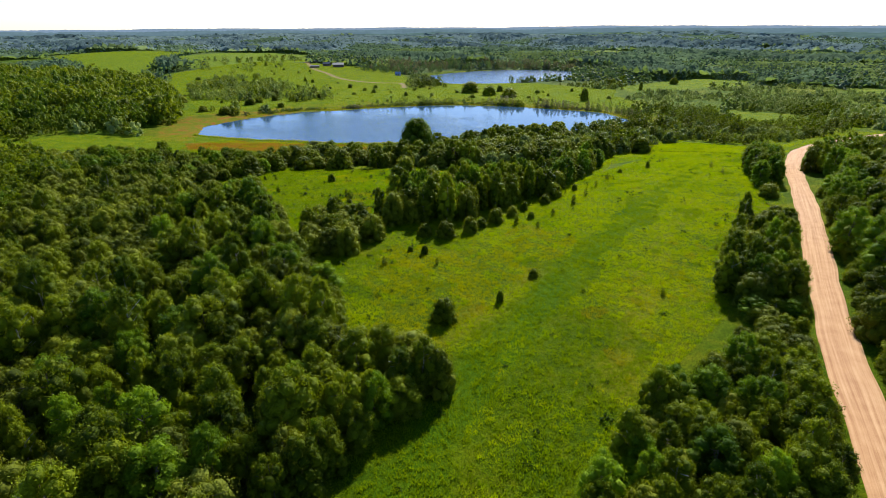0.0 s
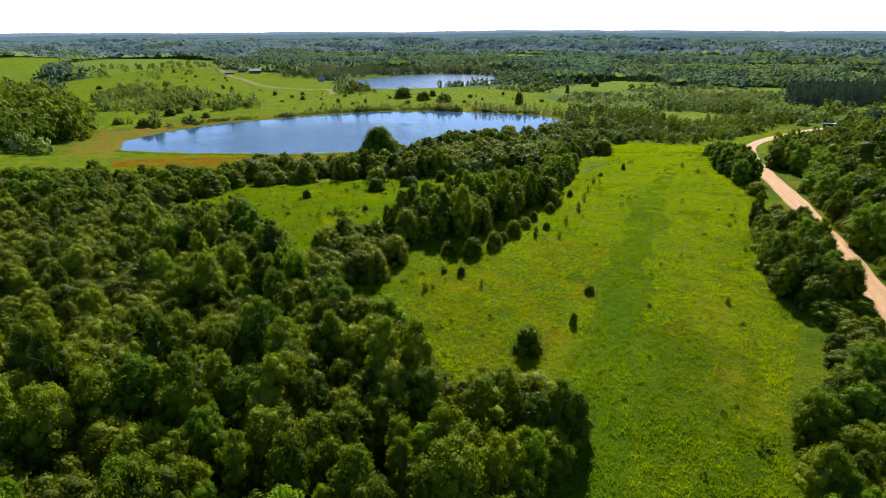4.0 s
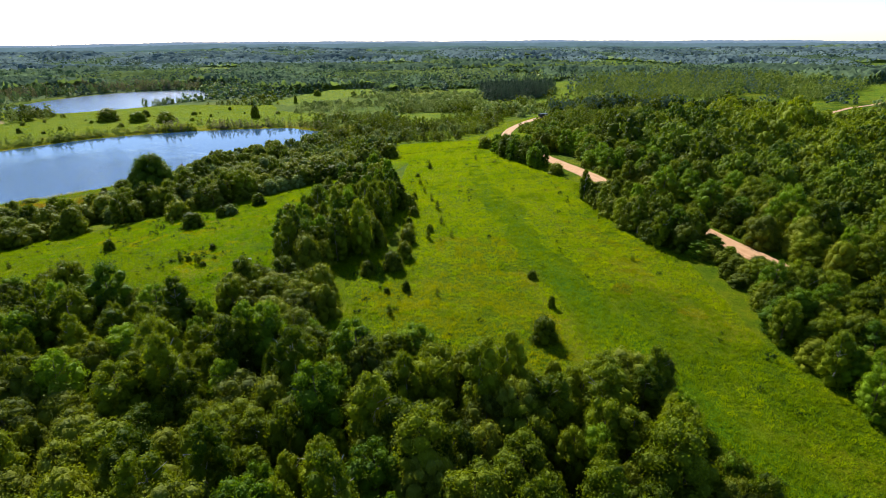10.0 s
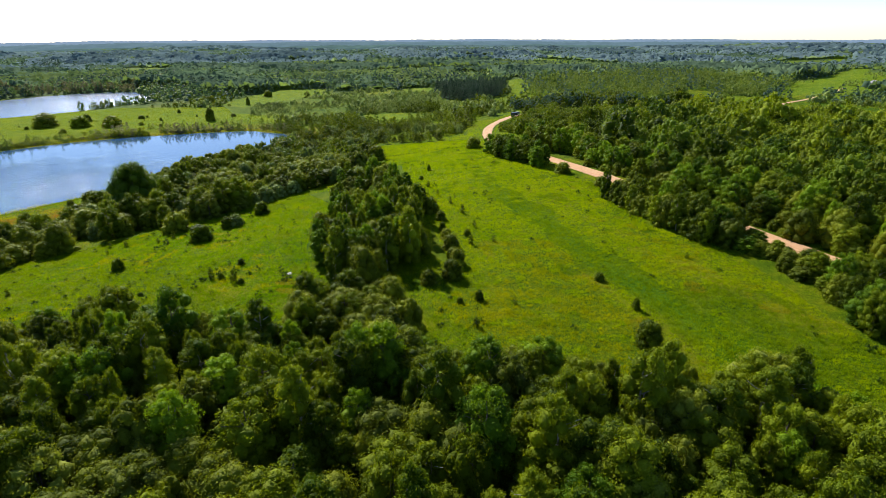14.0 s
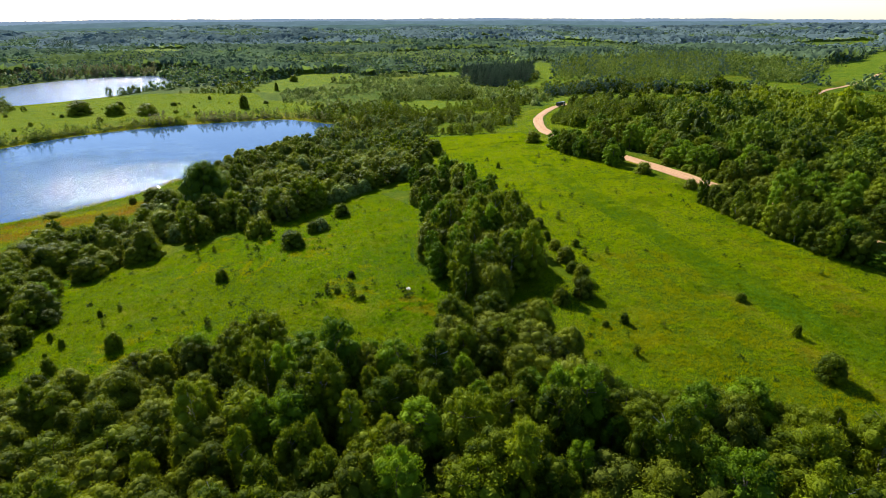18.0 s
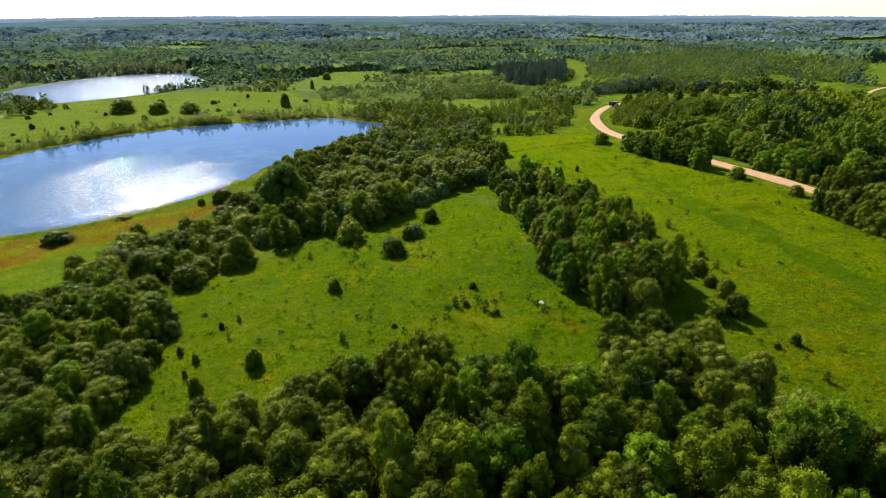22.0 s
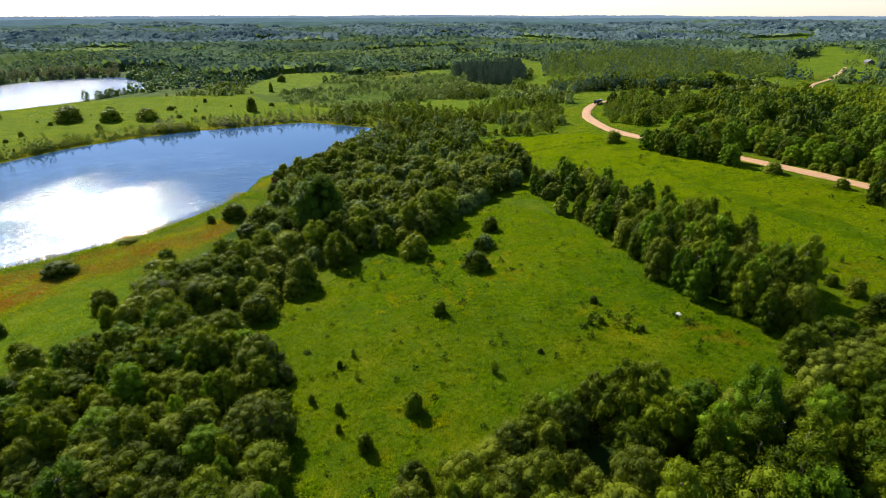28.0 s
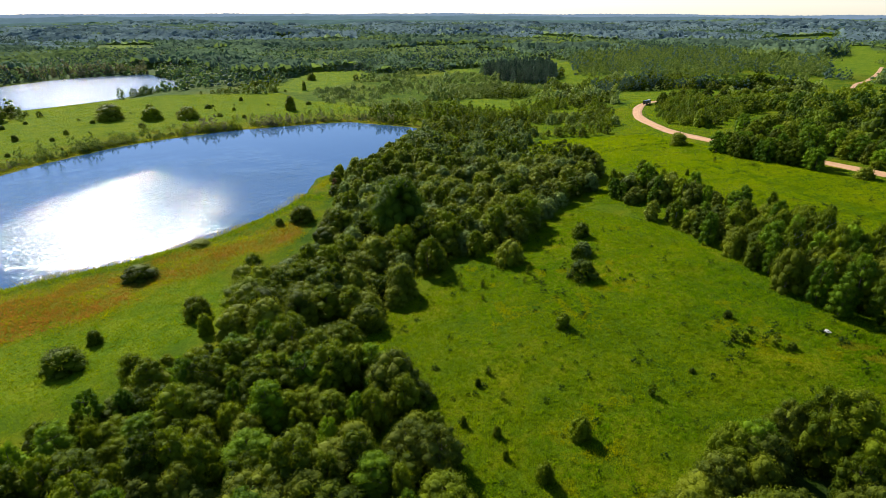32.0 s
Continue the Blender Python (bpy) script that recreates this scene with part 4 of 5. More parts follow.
VALLEY = [("round", 4.2, 7.5, 0.05, MIDWOOD), ("dome", 4.4, 6.0, 0.05, PALESCRUB), ("dome", 3.8, 5.5, 0.05, WILLOW), ("round", 4.0, 8.0, 0.05, ALDER), ("dome", 3.6, 6.0, 0.05, SALLOW)]
far_wood("valley_wood", 60, 620, 7.8, (0.4, 1.3), VALLEY, "mixed green scrub and woodland across the valley", 8, 14, 0.5, 31, 1.6)
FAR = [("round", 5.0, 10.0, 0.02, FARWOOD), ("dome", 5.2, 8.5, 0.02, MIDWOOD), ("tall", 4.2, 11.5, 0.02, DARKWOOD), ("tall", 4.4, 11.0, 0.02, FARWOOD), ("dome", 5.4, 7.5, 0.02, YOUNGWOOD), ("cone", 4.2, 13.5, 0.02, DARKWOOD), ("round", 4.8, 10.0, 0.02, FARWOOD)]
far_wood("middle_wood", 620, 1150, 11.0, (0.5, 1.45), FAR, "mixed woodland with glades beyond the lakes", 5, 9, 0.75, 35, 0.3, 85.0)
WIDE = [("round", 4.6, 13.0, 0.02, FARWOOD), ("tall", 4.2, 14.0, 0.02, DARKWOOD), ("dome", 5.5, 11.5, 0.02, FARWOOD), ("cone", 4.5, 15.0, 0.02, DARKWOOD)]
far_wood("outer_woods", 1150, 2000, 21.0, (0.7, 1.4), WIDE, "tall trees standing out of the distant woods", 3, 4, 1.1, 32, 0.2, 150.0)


def canopy(name, r0, r1, leaves, label, seed):
    """The closed roof of the far forest: crown-high rough sheets, one for each mixture of trees, with stands of unequal height, cut open over fields, lakes and glades."""
    r = np.random.default_rng(seed)
    az = np.radians(np.arange(-72, 108, 0.25))
    rad = r0 * np.exp(np.arange(0, math.log(r1 / r0), 0.0045))
    A, D = np.meshgrid(az, rad)
    D = D * (1 + r.uniform(-0.0022, 0.0022, D.shape))
    A = A + r.uniform(-0.0022, 0.0022, A.shape)
    x, y = (D * np.sin(A) - 50).ravel(), (D * np.cos(A) + 70).ravel()
    stand_ = np.sin(x / 61 + 2 * np.sin(y / 83 + seed)) + np.sin(y / 47 + 2 * np.sin(x / 109)) + 0.6 * np.sin(x / 23 + 1.5 * np.sin(y / 19))
    gap = np.sin(x / 97 + 2 * np.sin(y / 131) + 1) + np.sin(y / 83 + 2 * np.sin(x / 151))
    mixture = np.sin(x / 83 + 2 * np.sin(y / 140 + 2 * seed)) + np.sin(y / 118 + 2 * np.sin(x / 97)) + 0.5 * np.sin(x / 31 + 2 * np.sin(y / 43)) + r.uniform(-0.5, 0.5, x.shape)
    dark, pale = mixture > 0.75, mixture < -1.0
    tall = 6.5 + 2.0 * np.round(stand_) + 3.5 * dark - 2.0 * pale + r.uniform(-1.0, 1.0, x.shape) * (2.6 + 0.0013 * D.ravel()) * np.where(dark, 1.3, 1.0)
    keep = (open_land(x, y) > 7) & (far_from(x, y, POND) > 58) & (gap < (1.5 if r0 < 1000 else 1.85))
    z = terrain(x, y) + np.where(keep, np.maximum(tall, 1.0), -0.6)
    n = len(az)
    q = (np.arange(len(rad) - 1)[:, None] * n + np.arange(n - 1)[None]).ravel()
    faces = np.stack([q, q + 1, q + n + 1, q + n], 1)
    faces = faces[keep[faces].all(1)]
    for mask, mat, word in ((~dark & ~pale, leaves[0], "mixed"), (dark, leaves[1], "conifer"), (pale, leaves[2], "birch")):
        part_faces = faces[mask[faces[:, 0]]]
        used, back = np.unique(part_faces, return_inverse=True)
        tagged(mesh_object(name, np.column_stack([x, y, z])[used], back.reshape(-1, 4), mat, True), label % word, "woodland", kind="stuff")


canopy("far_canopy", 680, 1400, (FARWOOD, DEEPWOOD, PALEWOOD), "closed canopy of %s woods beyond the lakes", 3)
# the distant sheets use leaf colours with blue haze painted in
canopy("distant_canopy", 1390, 2750, (HAZEWOOD, DEEPHAZE, FARWOOD), "blue-green %s forest roof in the distance", 4)
wide_glade = np.sin(flat_x / 97 + 2 * np.sin(flat_y / 131) + 1) + np.sin(flat_y / 83 + 2 * np.sin(flat_x / 151))
ground_zone("wood_floor", smooth(-1.5, -4.5, woods))
ground_zone("forest", smooth(2, 9, open_land(flat_x, flat_y)) * smooth(1.5, 1.35, wide_glade) * 0.9 * smooth(560, 760, np.hypot(flat_x, flat_y)))
YOUNG = [("tall", 3.0, 8.0, 0.03, YOUNGWOOD), ("tall", 2.7, 9.0, 0.03, YOUNGWOOD), ("tall", 3.0, 8.5, 0.03, YOUNGWOOD), ("tall", 3.0, 9.5, 0.03, MIDWOOD), ("tall", 2.8, 10.5, 0.03, DARKWOOD)]
stand("hill_wood", LEFT_HILL, 9.0, 43, 1.0, 1.8, [("round", 4.4, 8.5, 0.05, OAK), ("dome", 4.4, 8.0, 0.05, CHERRY), ("round", 4.2, 8.5, 0.05, ALDER)], "dense dark green wood on the hill beyond the lake", 12, 18, 0.46)
stand("field_hedgerow", HEDGEROW, 4.6, 44, 0.95, 1.45, [("round", 3.8, 8.0, 0.05, ALDER), ("dome", 4.0, 7.5, 0.05, OAK), ("round", 3.6, 8.5, 0.05, DARKWOOD)], "dark green hedgerow between two fields", 8, 12, 0.55)
stand("road_hedge", [(318, 230), (378, 211), (402, 187), (460, 166), (456, 154), (394, 172), (370, 196), (316, 214)], 5.0, 53, 0.75, 1.15, DENSE, "dark green trees along the far stretch of the road", 10, 14, 0.4)
stand("young_plantation", PLANTATION, 8.0, 41, 0.5, 1.7, YOUNG, "pale green plantation of young birches", 6, 10, 0.6,
      limit=lambda p: np.sin(p[:, 0] / 23 + 2 * np.sin(p[:, 1] / 31)) + np.sin(p[:, 1] / 19) < 1.3)
stand("valley_scrub", SCRUBLAND, 7.4, 42, 0.3, 1.0, [("dome", 3.6, 4.8, 0.05, PALESCRUB), ("dome", 3.4, 4.5, 0.05, SILVER), ("dome", 3.6, 4.5, 0.05, PALESCRUB), ("tall", 2.2, 7.5, 0.05, MIDWOOD)], "scattered pale willow scrub in damp grass", 9, 16, 0.4,
      limit=lambda p: (far_from(p[:, 0], p[:, 1], LAKE) > 12) & (np.sin(p[:, 0] / 17 + 1.5 * np.sin(p[:, 1] / 23)) + np.sin(p[:, 1] / 14) < 1.0))

for k, poly in enumerate(([(515, 684), (618, 777), (651, 736), (533, 633)], [(327, 667), (416, 780), (466, 717), (377, 628)], [(154, 1212), (230, 1500), (330, 1850), (364, 1850), (264, 1428), (190, 1150)],
                          [(850, 480), (980, 560), (1010, 520), (900, 440)], [(1230, 330), (1330, 420), (1360, 380), (1260, 300)])):
    stand("conifer_clump", poly, 7.5, 45 + k, 0.7, 1.1, [("cone", 4.0, 13.0, 0.02, DARKWOOD), ("round", 4.2, 10.0, 0.02, DARKWOOD)], "dark blue-green conifers in a clump among paler woods", 6, 8, 0.7)
stand("alder_belt", [(218, 436), (262, 462), (300, 452), (318, 425), (280, 372), (262, 380), (250, 425)], 5.6, 50, 0.6, 1.1, [("round", 3.8, 8.0, 0.05, ALDER), ("dome", 4.0, 7.5, 0.05, MIDWOOD)], "dark alder belt behind a strip of meadow", 8, 14, 0.45)
stand("field_trees", FIELDS[9], 17, 52, 0.5, 1.1, [("round", 4.2, 8.0, 0.02, MIDWOOD), ("dome", 4.0, 6.0, 0.02, SILVER)], "scattered bushes on the far pasture", 6, 8, 0.7, limit=lambda p: np.sin(p[:, 0] / 31) + np.sin(p[:, 1] / 17) > 0.35)

# wooded ridges that close the distance; their haze is an emission colour
def ridge_material(name, leaf, haze_glow):
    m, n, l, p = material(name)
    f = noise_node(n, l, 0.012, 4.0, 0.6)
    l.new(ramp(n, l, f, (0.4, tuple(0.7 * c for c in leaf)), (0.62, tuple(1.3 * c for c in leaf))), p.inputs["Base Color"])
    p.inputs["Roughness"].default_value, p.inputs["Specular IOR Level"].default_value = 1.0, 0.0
    # blue air haze over the ridge, added as a faint glow
    p.inputs["Emission Color"].default_value, p.inputs["Emission Strength"].default_value = (*haze_glow, 1), 1.0
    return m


def ridge(radius, crest, hump, mat, seed):
    az = np.radians(np.arange(-100, 120, 0.2 * 3000 / radius))
    a = np.degrees(az)
    r = np.random.default_rng(seed)
    top = crest + hump * np.exp(-((a - 21) / 9) ** 2) - 22 * np.clip((a - 45) / 40, 0, 1) + 2.2 * np.sin(a / 2.9 + seed) + 1.5 * np.sin(a / 1.1 + 2 * seed) + r.uniform(-1.6, 1.6, len(a))
    rows = []
    for out, k in ((-340, 0.0), (-230, 0.45), (-120, 0.8), (0, 1.0), (60, 0.7)):
        d = radius + out + 45 * np.sin(a / 2.3 + seed)
        rows.append(np.column_stack([np.sin(az) * d, np.cos(az) * d, -30 + (top + 30) * k + (r.uniform(-2.5, 2.5, len(a)) if 0 < k < 1 else 0)]))
    n = len(az)
    base = (np.arange(4)[:, None] * n + np.arange(n - 1)[None]).ravel()
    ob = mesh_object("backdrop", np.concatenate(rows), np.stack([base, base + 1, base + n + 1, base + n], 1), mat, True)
    tagged(ob, "wooded ridge far off on the horizon, glowing with blue haze", "backdrop", kind="structure")


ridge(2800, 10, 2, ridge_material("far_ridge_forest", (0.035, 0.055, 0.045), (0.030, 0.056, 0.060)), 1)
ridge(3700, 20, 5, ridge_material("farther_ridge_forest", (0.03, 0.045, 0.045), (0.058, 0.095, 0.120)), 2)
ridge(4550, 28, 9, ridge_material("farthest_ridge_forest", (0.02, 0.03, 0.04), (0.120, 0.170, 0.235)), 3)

# ---- single trees and bushes ----
for x, y, w, h in [(0.3, 79.5, 5.0, 4.3), (18, 97, 2.2, 1.9), (10.3, 86, 1.6, 2.4), (78, 202, 1.8, 2.6), (64.7, 193, 2, 1.6), (-68, 176, 3.7, 4.1), (-78, 176.3, 3, 3.3), (-65, 195.4, 1.3, 1.7),
                   (-74.7, 191.4, 1.3, 2), (-74, 186, 1.6, 2.1), (-77.3, 182.5, 1.1, 1.7), (-39.8, 192.5, 3.6, 3.4), (-5.8, 205, 4, 4), (-21.3, 167, 2, 1.6), (-28.4, 162.7, 1.8, 1.6), (-27.5, 155.5, 1.8, 1.4), (10, 129, 3.2, 2.6), (23, 144, 2.4, 2.6), (42, 166, 2.2, 2.4)]:
    plant("alder_bush", x, y, w / 4.4, h / 3.8, "bushes in the meadow")
for x, y, w, h in [(-16.5, 199, 7.5, 4.8), (9, 211, 5.7, 4.6), (-62.3, 158.5, 6, 7), (-77.3, 260, 4.3, 5.2), (-102, 271, 9.5, 5), (-93.6, 278, 4, 3.6), (-7, 112, 1.7, 1.3), (-3.8, 110, 1.9, 2.3), (23.6, 136, 2.3, 2),
                   (-43.4, 167.6, 1.3, 0.9), (46, 536, 16, 9), (94, 548, 6, 3.4), (-65, 262, 14, 9), (-52, 258, 12, 8.5), (-16, 250, 11, 8), (-5, 248, 9, 7.5), (-27, 252, 11, 7.5), (-37, 255, 9, 7), (6, 246, 8, 7)]:
    plant("alder_bush", x, y, w / 4.4, h / 3.8, "dark bushes", "dense dark green bush with rounded top")
for x, y, w, h in [(14, 133, 5.0, 4.2), (1, 121, 5.6, 4.6), (7, 125, 4.6, 4.0), (-4, 123, 4.0, 3.4), (19, 139, 3.6, 3.0), (30, 151, 3.4, 3.0), (-15, 219.5, 8, 7), (-58.6, 228, 10, 6.4), (-73.9, 270, 8, 5.5), (-71, 306, 10, 4.4), (-13.8, 306, 11, 5.5), (-21.4, 309, 3.6, 2.6), (-48, 315, 7, 1.9), (73, 350, 4, 5), (14, 319, 7, 4.5), (21, 327, 5, 4), (27, 334, 6, 5), (35, 340, 6, 5), (44, 339, 7, 6), (33.5, 158.4, 5.6, 5.2),
                   (94.6, 151.3, 6.4, 4.4), (85, 131.5, 4.8, 3.5), (126.8, 219.3, 9, 5.4), (93, 251.3, 11, 7.5), (-8.9, 70.4, 3.5, 4.5), (29, 559, 22, 11), (63, 520, 15, 9), (126, 492, 9, 11), (258, 627, 9.5, 8), (202, 570, 4, 9), (411, 244, 9, 5), (416, 238, 7, 5), (428, 224, 9, 4.5), (437, 218, 10, 6), (403, 258, 8, 8), (380, 270, 5, 4)]:
    plant("willow_bush", x, y, w / 4.8, h / 3.8, "willow bushes")
for x, y, h in [(-53, 171, 3.5), (97.5, 184.4, 2.8), (-29.8, 164.2, 3.3), (-27.8, 158, 4.2), (-61, 196, 2.6), (-66, 190, 2.4), (24, 128, 2.6), (19, 131, 3.4), (30, 139, 3.0), (38, 150, 3.6), (44, 160, 3.2), (50, 171, 2.8),
                (57, 182, 3.4), (36, 164, 4.0), (-1, 104, 2.2), (-12, 104, 3.0), (-36, 214, 2.6), (-30, 218, 3.2), (-24, 210, 2.4), (-33, 222, 2.8), (-19, 212, 3.0), (-41, 230, 3.0), (60, 110, 2.0), (100, 198, 3.0), (40, 88, 2.2)]:
    plant("sapling", x, y, h / 3.0 * 0.75, h / 3.4 * 0.75, "saplings in the meadow")
verge = [(32, 10), (38, 26), (47, 43), (54, 57.5), (60, 70), (71.5, 91.5), (89, 122.5), (105.5, 153)]
line = catmull(verge, 3.2)
for side, near, far, reach in ((1, 4.4, 5.6, 99), (-1, 4.6, 6.0, 26)):
    for a, b in zip(line[:reach], line[1:]):
        t = (b - a).normalized()
        spot = a + Vector((t.y, -t.x)) * side * rng.uniform(near, far)
        w = rng.uniform(2.8, 5.0)
        if rng.uniform() < 0.85:
            plant("alder_bush", spot.x, spot.y, w / 4.4, w * rng.uniform(0.55, 0.9) / 3.8, "bushes along the road verge", "low green bush growing on the road verge")
plant("oak_tree", -11.6, 261, 1.12, 1.14)
plant("dead_shrub", 16, 322, 0.9, 1.4)
for x, y in sown(SPRUCE_STAND, 6.2, 1.0, 51):
    plant("spruce_tree", x, y, rng.uniform(0.8, 1.1), rng.uniform(0.85, 1.1), "spruces of the dark stand")


# bushes on the hillside across the lake
for x, y, w, h in [(-217, 470, 10, 6), (-182, 426, 9, 4.5), (-164, 423, 12, 6), (-160, 469, 11, 6), (-157, 484, 9, 5), (-157, 534, 11, 6.5), (-132, 461, 7, 4), (-133, 517, 9, 5), (-120, 534, 6, 10), (-197, 531, 12, 7), (-148, 500, 8, 5),
                   (-176, 508, 10, 6), (-142, 446, 8, 4), (-112, 520, 7, 4), (-15, 633, 13, 7), (-4, 640, 9, 6), (59, 565, 8, 6), (-8, 660, 8, 5)]:
    plant("willow_bush", x, y, w / 4.8, h / 3.8, "willow bushes across the lake", "rounded silvery green willow on the far hillside")
for x, y in sown([(-230, 470), (-270, 600), (-330, 740), (-280, 860), (-200, 830), (-120, 690), (-40, 600), (150, 560), (165, 450), (60, 482), (-40, 492), (-110, 465)], 25, 2, 58):
    if rng.uniform() < 0.62 and far_from(np.array([x]), np.array([y]), [tuple(p) for p in farm_track], False)[0] > 7:
        w = rng.uniform(1.5, 7.0) * rng.uniform(0.5, 1.0)
        plant("willow_bush", x, y, w / 4.8, w * rng.uniform(0.55, 0.9) / 3.8, "willow bushes across the lake", "small willow bush on the grassy far hillside")


# scrub on the hillside across the lake, alders and reeds along its far shore
HILL_SCRUB = [[(-241, 531), (-277, 637), (-265, 692), (-227, 715), (-174, 623), (-95, 512), (-115, 487), (-159, 507), (-187, 486), (-216, 486)], [(-196, 440), (-168, 436), (-143, 469), (-121, 455), (-143, 430), (-163, 416)],
              [(-365, 646), (-330, 642), (-340, 700), (-388, 746)], [(-466, 1104), (-334, 1312), (-200, 900), (-240, 760), (-316, 760)], [(-141, 894), (-64, 814), (-45, 740), (-90, 790)], [(-39, 600), (-31, 684), (6, 640), (6, 606)]]
for k, poly in enumerate(HILL_SCRUB):
    stand("hillside_scrub", poly, 30.0 if k == 3 else 9.0, 61 + k, 0.5, 1.4, [("dome", 3.6, 6.0, 0.05, SILVER), ("round", 3.4, 8.0, 0.05, MIDWOOD), ("dome", 3.4, 5.5, 0.05, SALLOW), ("dome", 3.4, 5.5, 0.05, ALDER)], "rounded willow scrub on the grassy hillside", 10, 12, 0.5,
          limit=lambda p: np.sin(p[:, 0] / 13) + np.sin(p[:, 1] / 17) < 1.0)


def along(line, gap, off, seed):
    """Places scattered beside a line."""
    r = np.random.default_rng(seed)
    out = []
    pts = catmull(line, gap)
    for a, b in zip(pts, pts[1:]):
        t = (b - a).normalized()
        out.append(tuple(a + Vector((-t.y, t.x)) * r.uniform(*off) + t * r.uniform(-gap, gap) * 0.5))
    return np.array(out)


FAR_SHORE = [(136, 404), (127, 434), (101, 451), (61, 472), (27, 480), (-3, 482), (-40, 474), (-62, 466)]
p = np.concatenate([along(FAR_SHORE, 1.5, (-13, -1), 71), along(FAR_SHORE, 1.8, (-9, -2), 79), along(FAR_SHORE, 2.6, (-28, -6), 72)])
p = p[np.sin(p[:, 0] / 7.3 + 1) + np.sin(p[:, 0] / 3.1) + 0.5 * np.sin(p[:, 1] / 2.3) > -0.85]
joined("shore_alders", p, np.random.default_rng(7).uniform(0.4, 1.05, len(p)), [("tall", 1.9, 7.5, 0.02, SILVER), ("tall", 2.0, 6.5, 0.02, BARETWIG), ("dome", 2.8, 4.0, 0.02, WILLOW), ("dome", 2.6, 3.5, 0.02, SILVER)],
       "thin grey-green alders and reeds along the far shore", 8, 16, 0.36, 73, "trees", body=0.55)
p = np.concatenate([along(FAR_SHORE + [(-86, 456), (-114, 449), (-147, 418)], 1.5, (-9, -1), 140 + k) for k in range(3)])
p = p[np.sin(p[:, 0] / 9.1 + 2) + np.sin(p[:, 0] / 4.3) + np.random.default_rng(143).normal(0, 0.6, len(p)) > -0.2]
joined("shore_scrub", p, np.random.default_rng(144).uniform(0.35, 1.0, len(p)), [("dome", 1.8, 2.6, 0.02, SILVER), ("dome", 1.6, 2.2, 0.02, BARETWIG), ("dome", 2.0, 2.4, 0.02, WILLOW)], "low grey-green scrub and reeds along the far shore", 6, 14, 0.34, 145, "bushes", body=0.55)
POND_SHORE = [(192, 848), (121, 880), (55, 868), (4, 830), (-26, 785), (-44, 748)]
p = np.concatenate([along(POND_SHORE, 2.4, (-75, -3), 74 + 200 * k) for k in range(5)])
joined("pond_alders", p, np.random.default_rng(8).uniform(0.7, 1.2, len(p)), [("tall", 2.4, 10.0, 0.05, BARETWIG), ("tall", 2.2, 9.0, 0.05, BARETWIG), ("tall", 2.4, 9.0, 0.05, FARWOOD)], "pale leafless-looking alders behind the far lake", 8, 8, 0.8, 75, "trees")
p = np.concatenate([along([(80, 664), (105, 676), (132, 688)], 4.0, (-8, 2), 76), along([(96, 668), (120, 676)], 3.0, (-8, 2), 77)])
joined("pond_bushes", p, np.random.default_rng(9).uniform(0.5, 0.95, len(p)), [("dome", 3.4, 6.0, 0.05, MIDWOOD), ("tall", 2.6, 9.0, 0.05, MIDWOOD)], "round bushes on the near bank of the far lake", 12, 12, 0.6, 78, "bushes")


# ---- grass, sedge, reeds and weeds ----
def tussock(x, y):
    """Where the grass stands in clumps: about 1 in their middle, below 0 between them."""
    return np.sin(2.3 * x + 1.9 * np.sin(1.1 * y)) * np.sin(2.1 * y + 1.7 * np.sin(1.3 * x)) + 0.6 * np.sin(5.1 * x + 2 * np.sin(3.1 * y)) * np.sin(4.7 * y + 2 * np.sin(2.9 * x))


def blades(name, places, tall, wide, mat, label, seed, category="grass", lean=0.5, tufts=1.0):
    r = np.random.default_rng(seed)
    n = len(places)
    base = np.column_stack([places, terrain(places[:, 0], places[:, 1]) - 0.05])
    a = r.uniform(0, math.tau, n)
    side = np.column_stack([np.cos(a), np.sin(a), np.zeros(n)]) * (wide * r.uniform(0.6, 1.4, n))[:, None]
    # taller grass in the tussocks, and long sweeps where it lies flatter
    x, y = places[:, 0], places[:, 1]
    sweep = np.sin(x / 3.1 + 2 * np.sin(y / 4.3)) * np.sin(y / 3.7 + 2 * np.sin(x / 5.9))
    high = tall * r.uniform(0.5, 1.3, n) * (0.75 + 0.5 * tufts * np.maximum(0, tussock(x, y)) + 0.25 * sweep)
    up = np.column_stack([r.normal(0, lean, n), r.normal(0, lean, n), np.ones(n)]) * high[:, None]
    v = np.stack([base - side, base + side, base + up], 1).reshape(-1, 3)
    ob = mesh_object(name, v, np.arange(n * 3).reshape(-1, 3), mat)
    return tagged(ob, label, category, kind="stuff")


def strewn(poly, density, seed):
    r = np.random.default_rng(seed)
    xs, ys = [q[0] for q in poly], [q[1] for q in poly]
    area = (max(xs) - min(xs)) * (max(ys) - min(ys))
    q = r.uniform((min(xs), min(ys)), (max(xs), max(ys)), (int(area * density), 2))
    q = q[far_from(q[:, 0], q[:, 1], poly) < 0]
    return q[r.uniform(0, 1, len(q)) < 0.62 + 0.4 * tussock(q[:, 0], q[:, 1])] if density > 3 else q


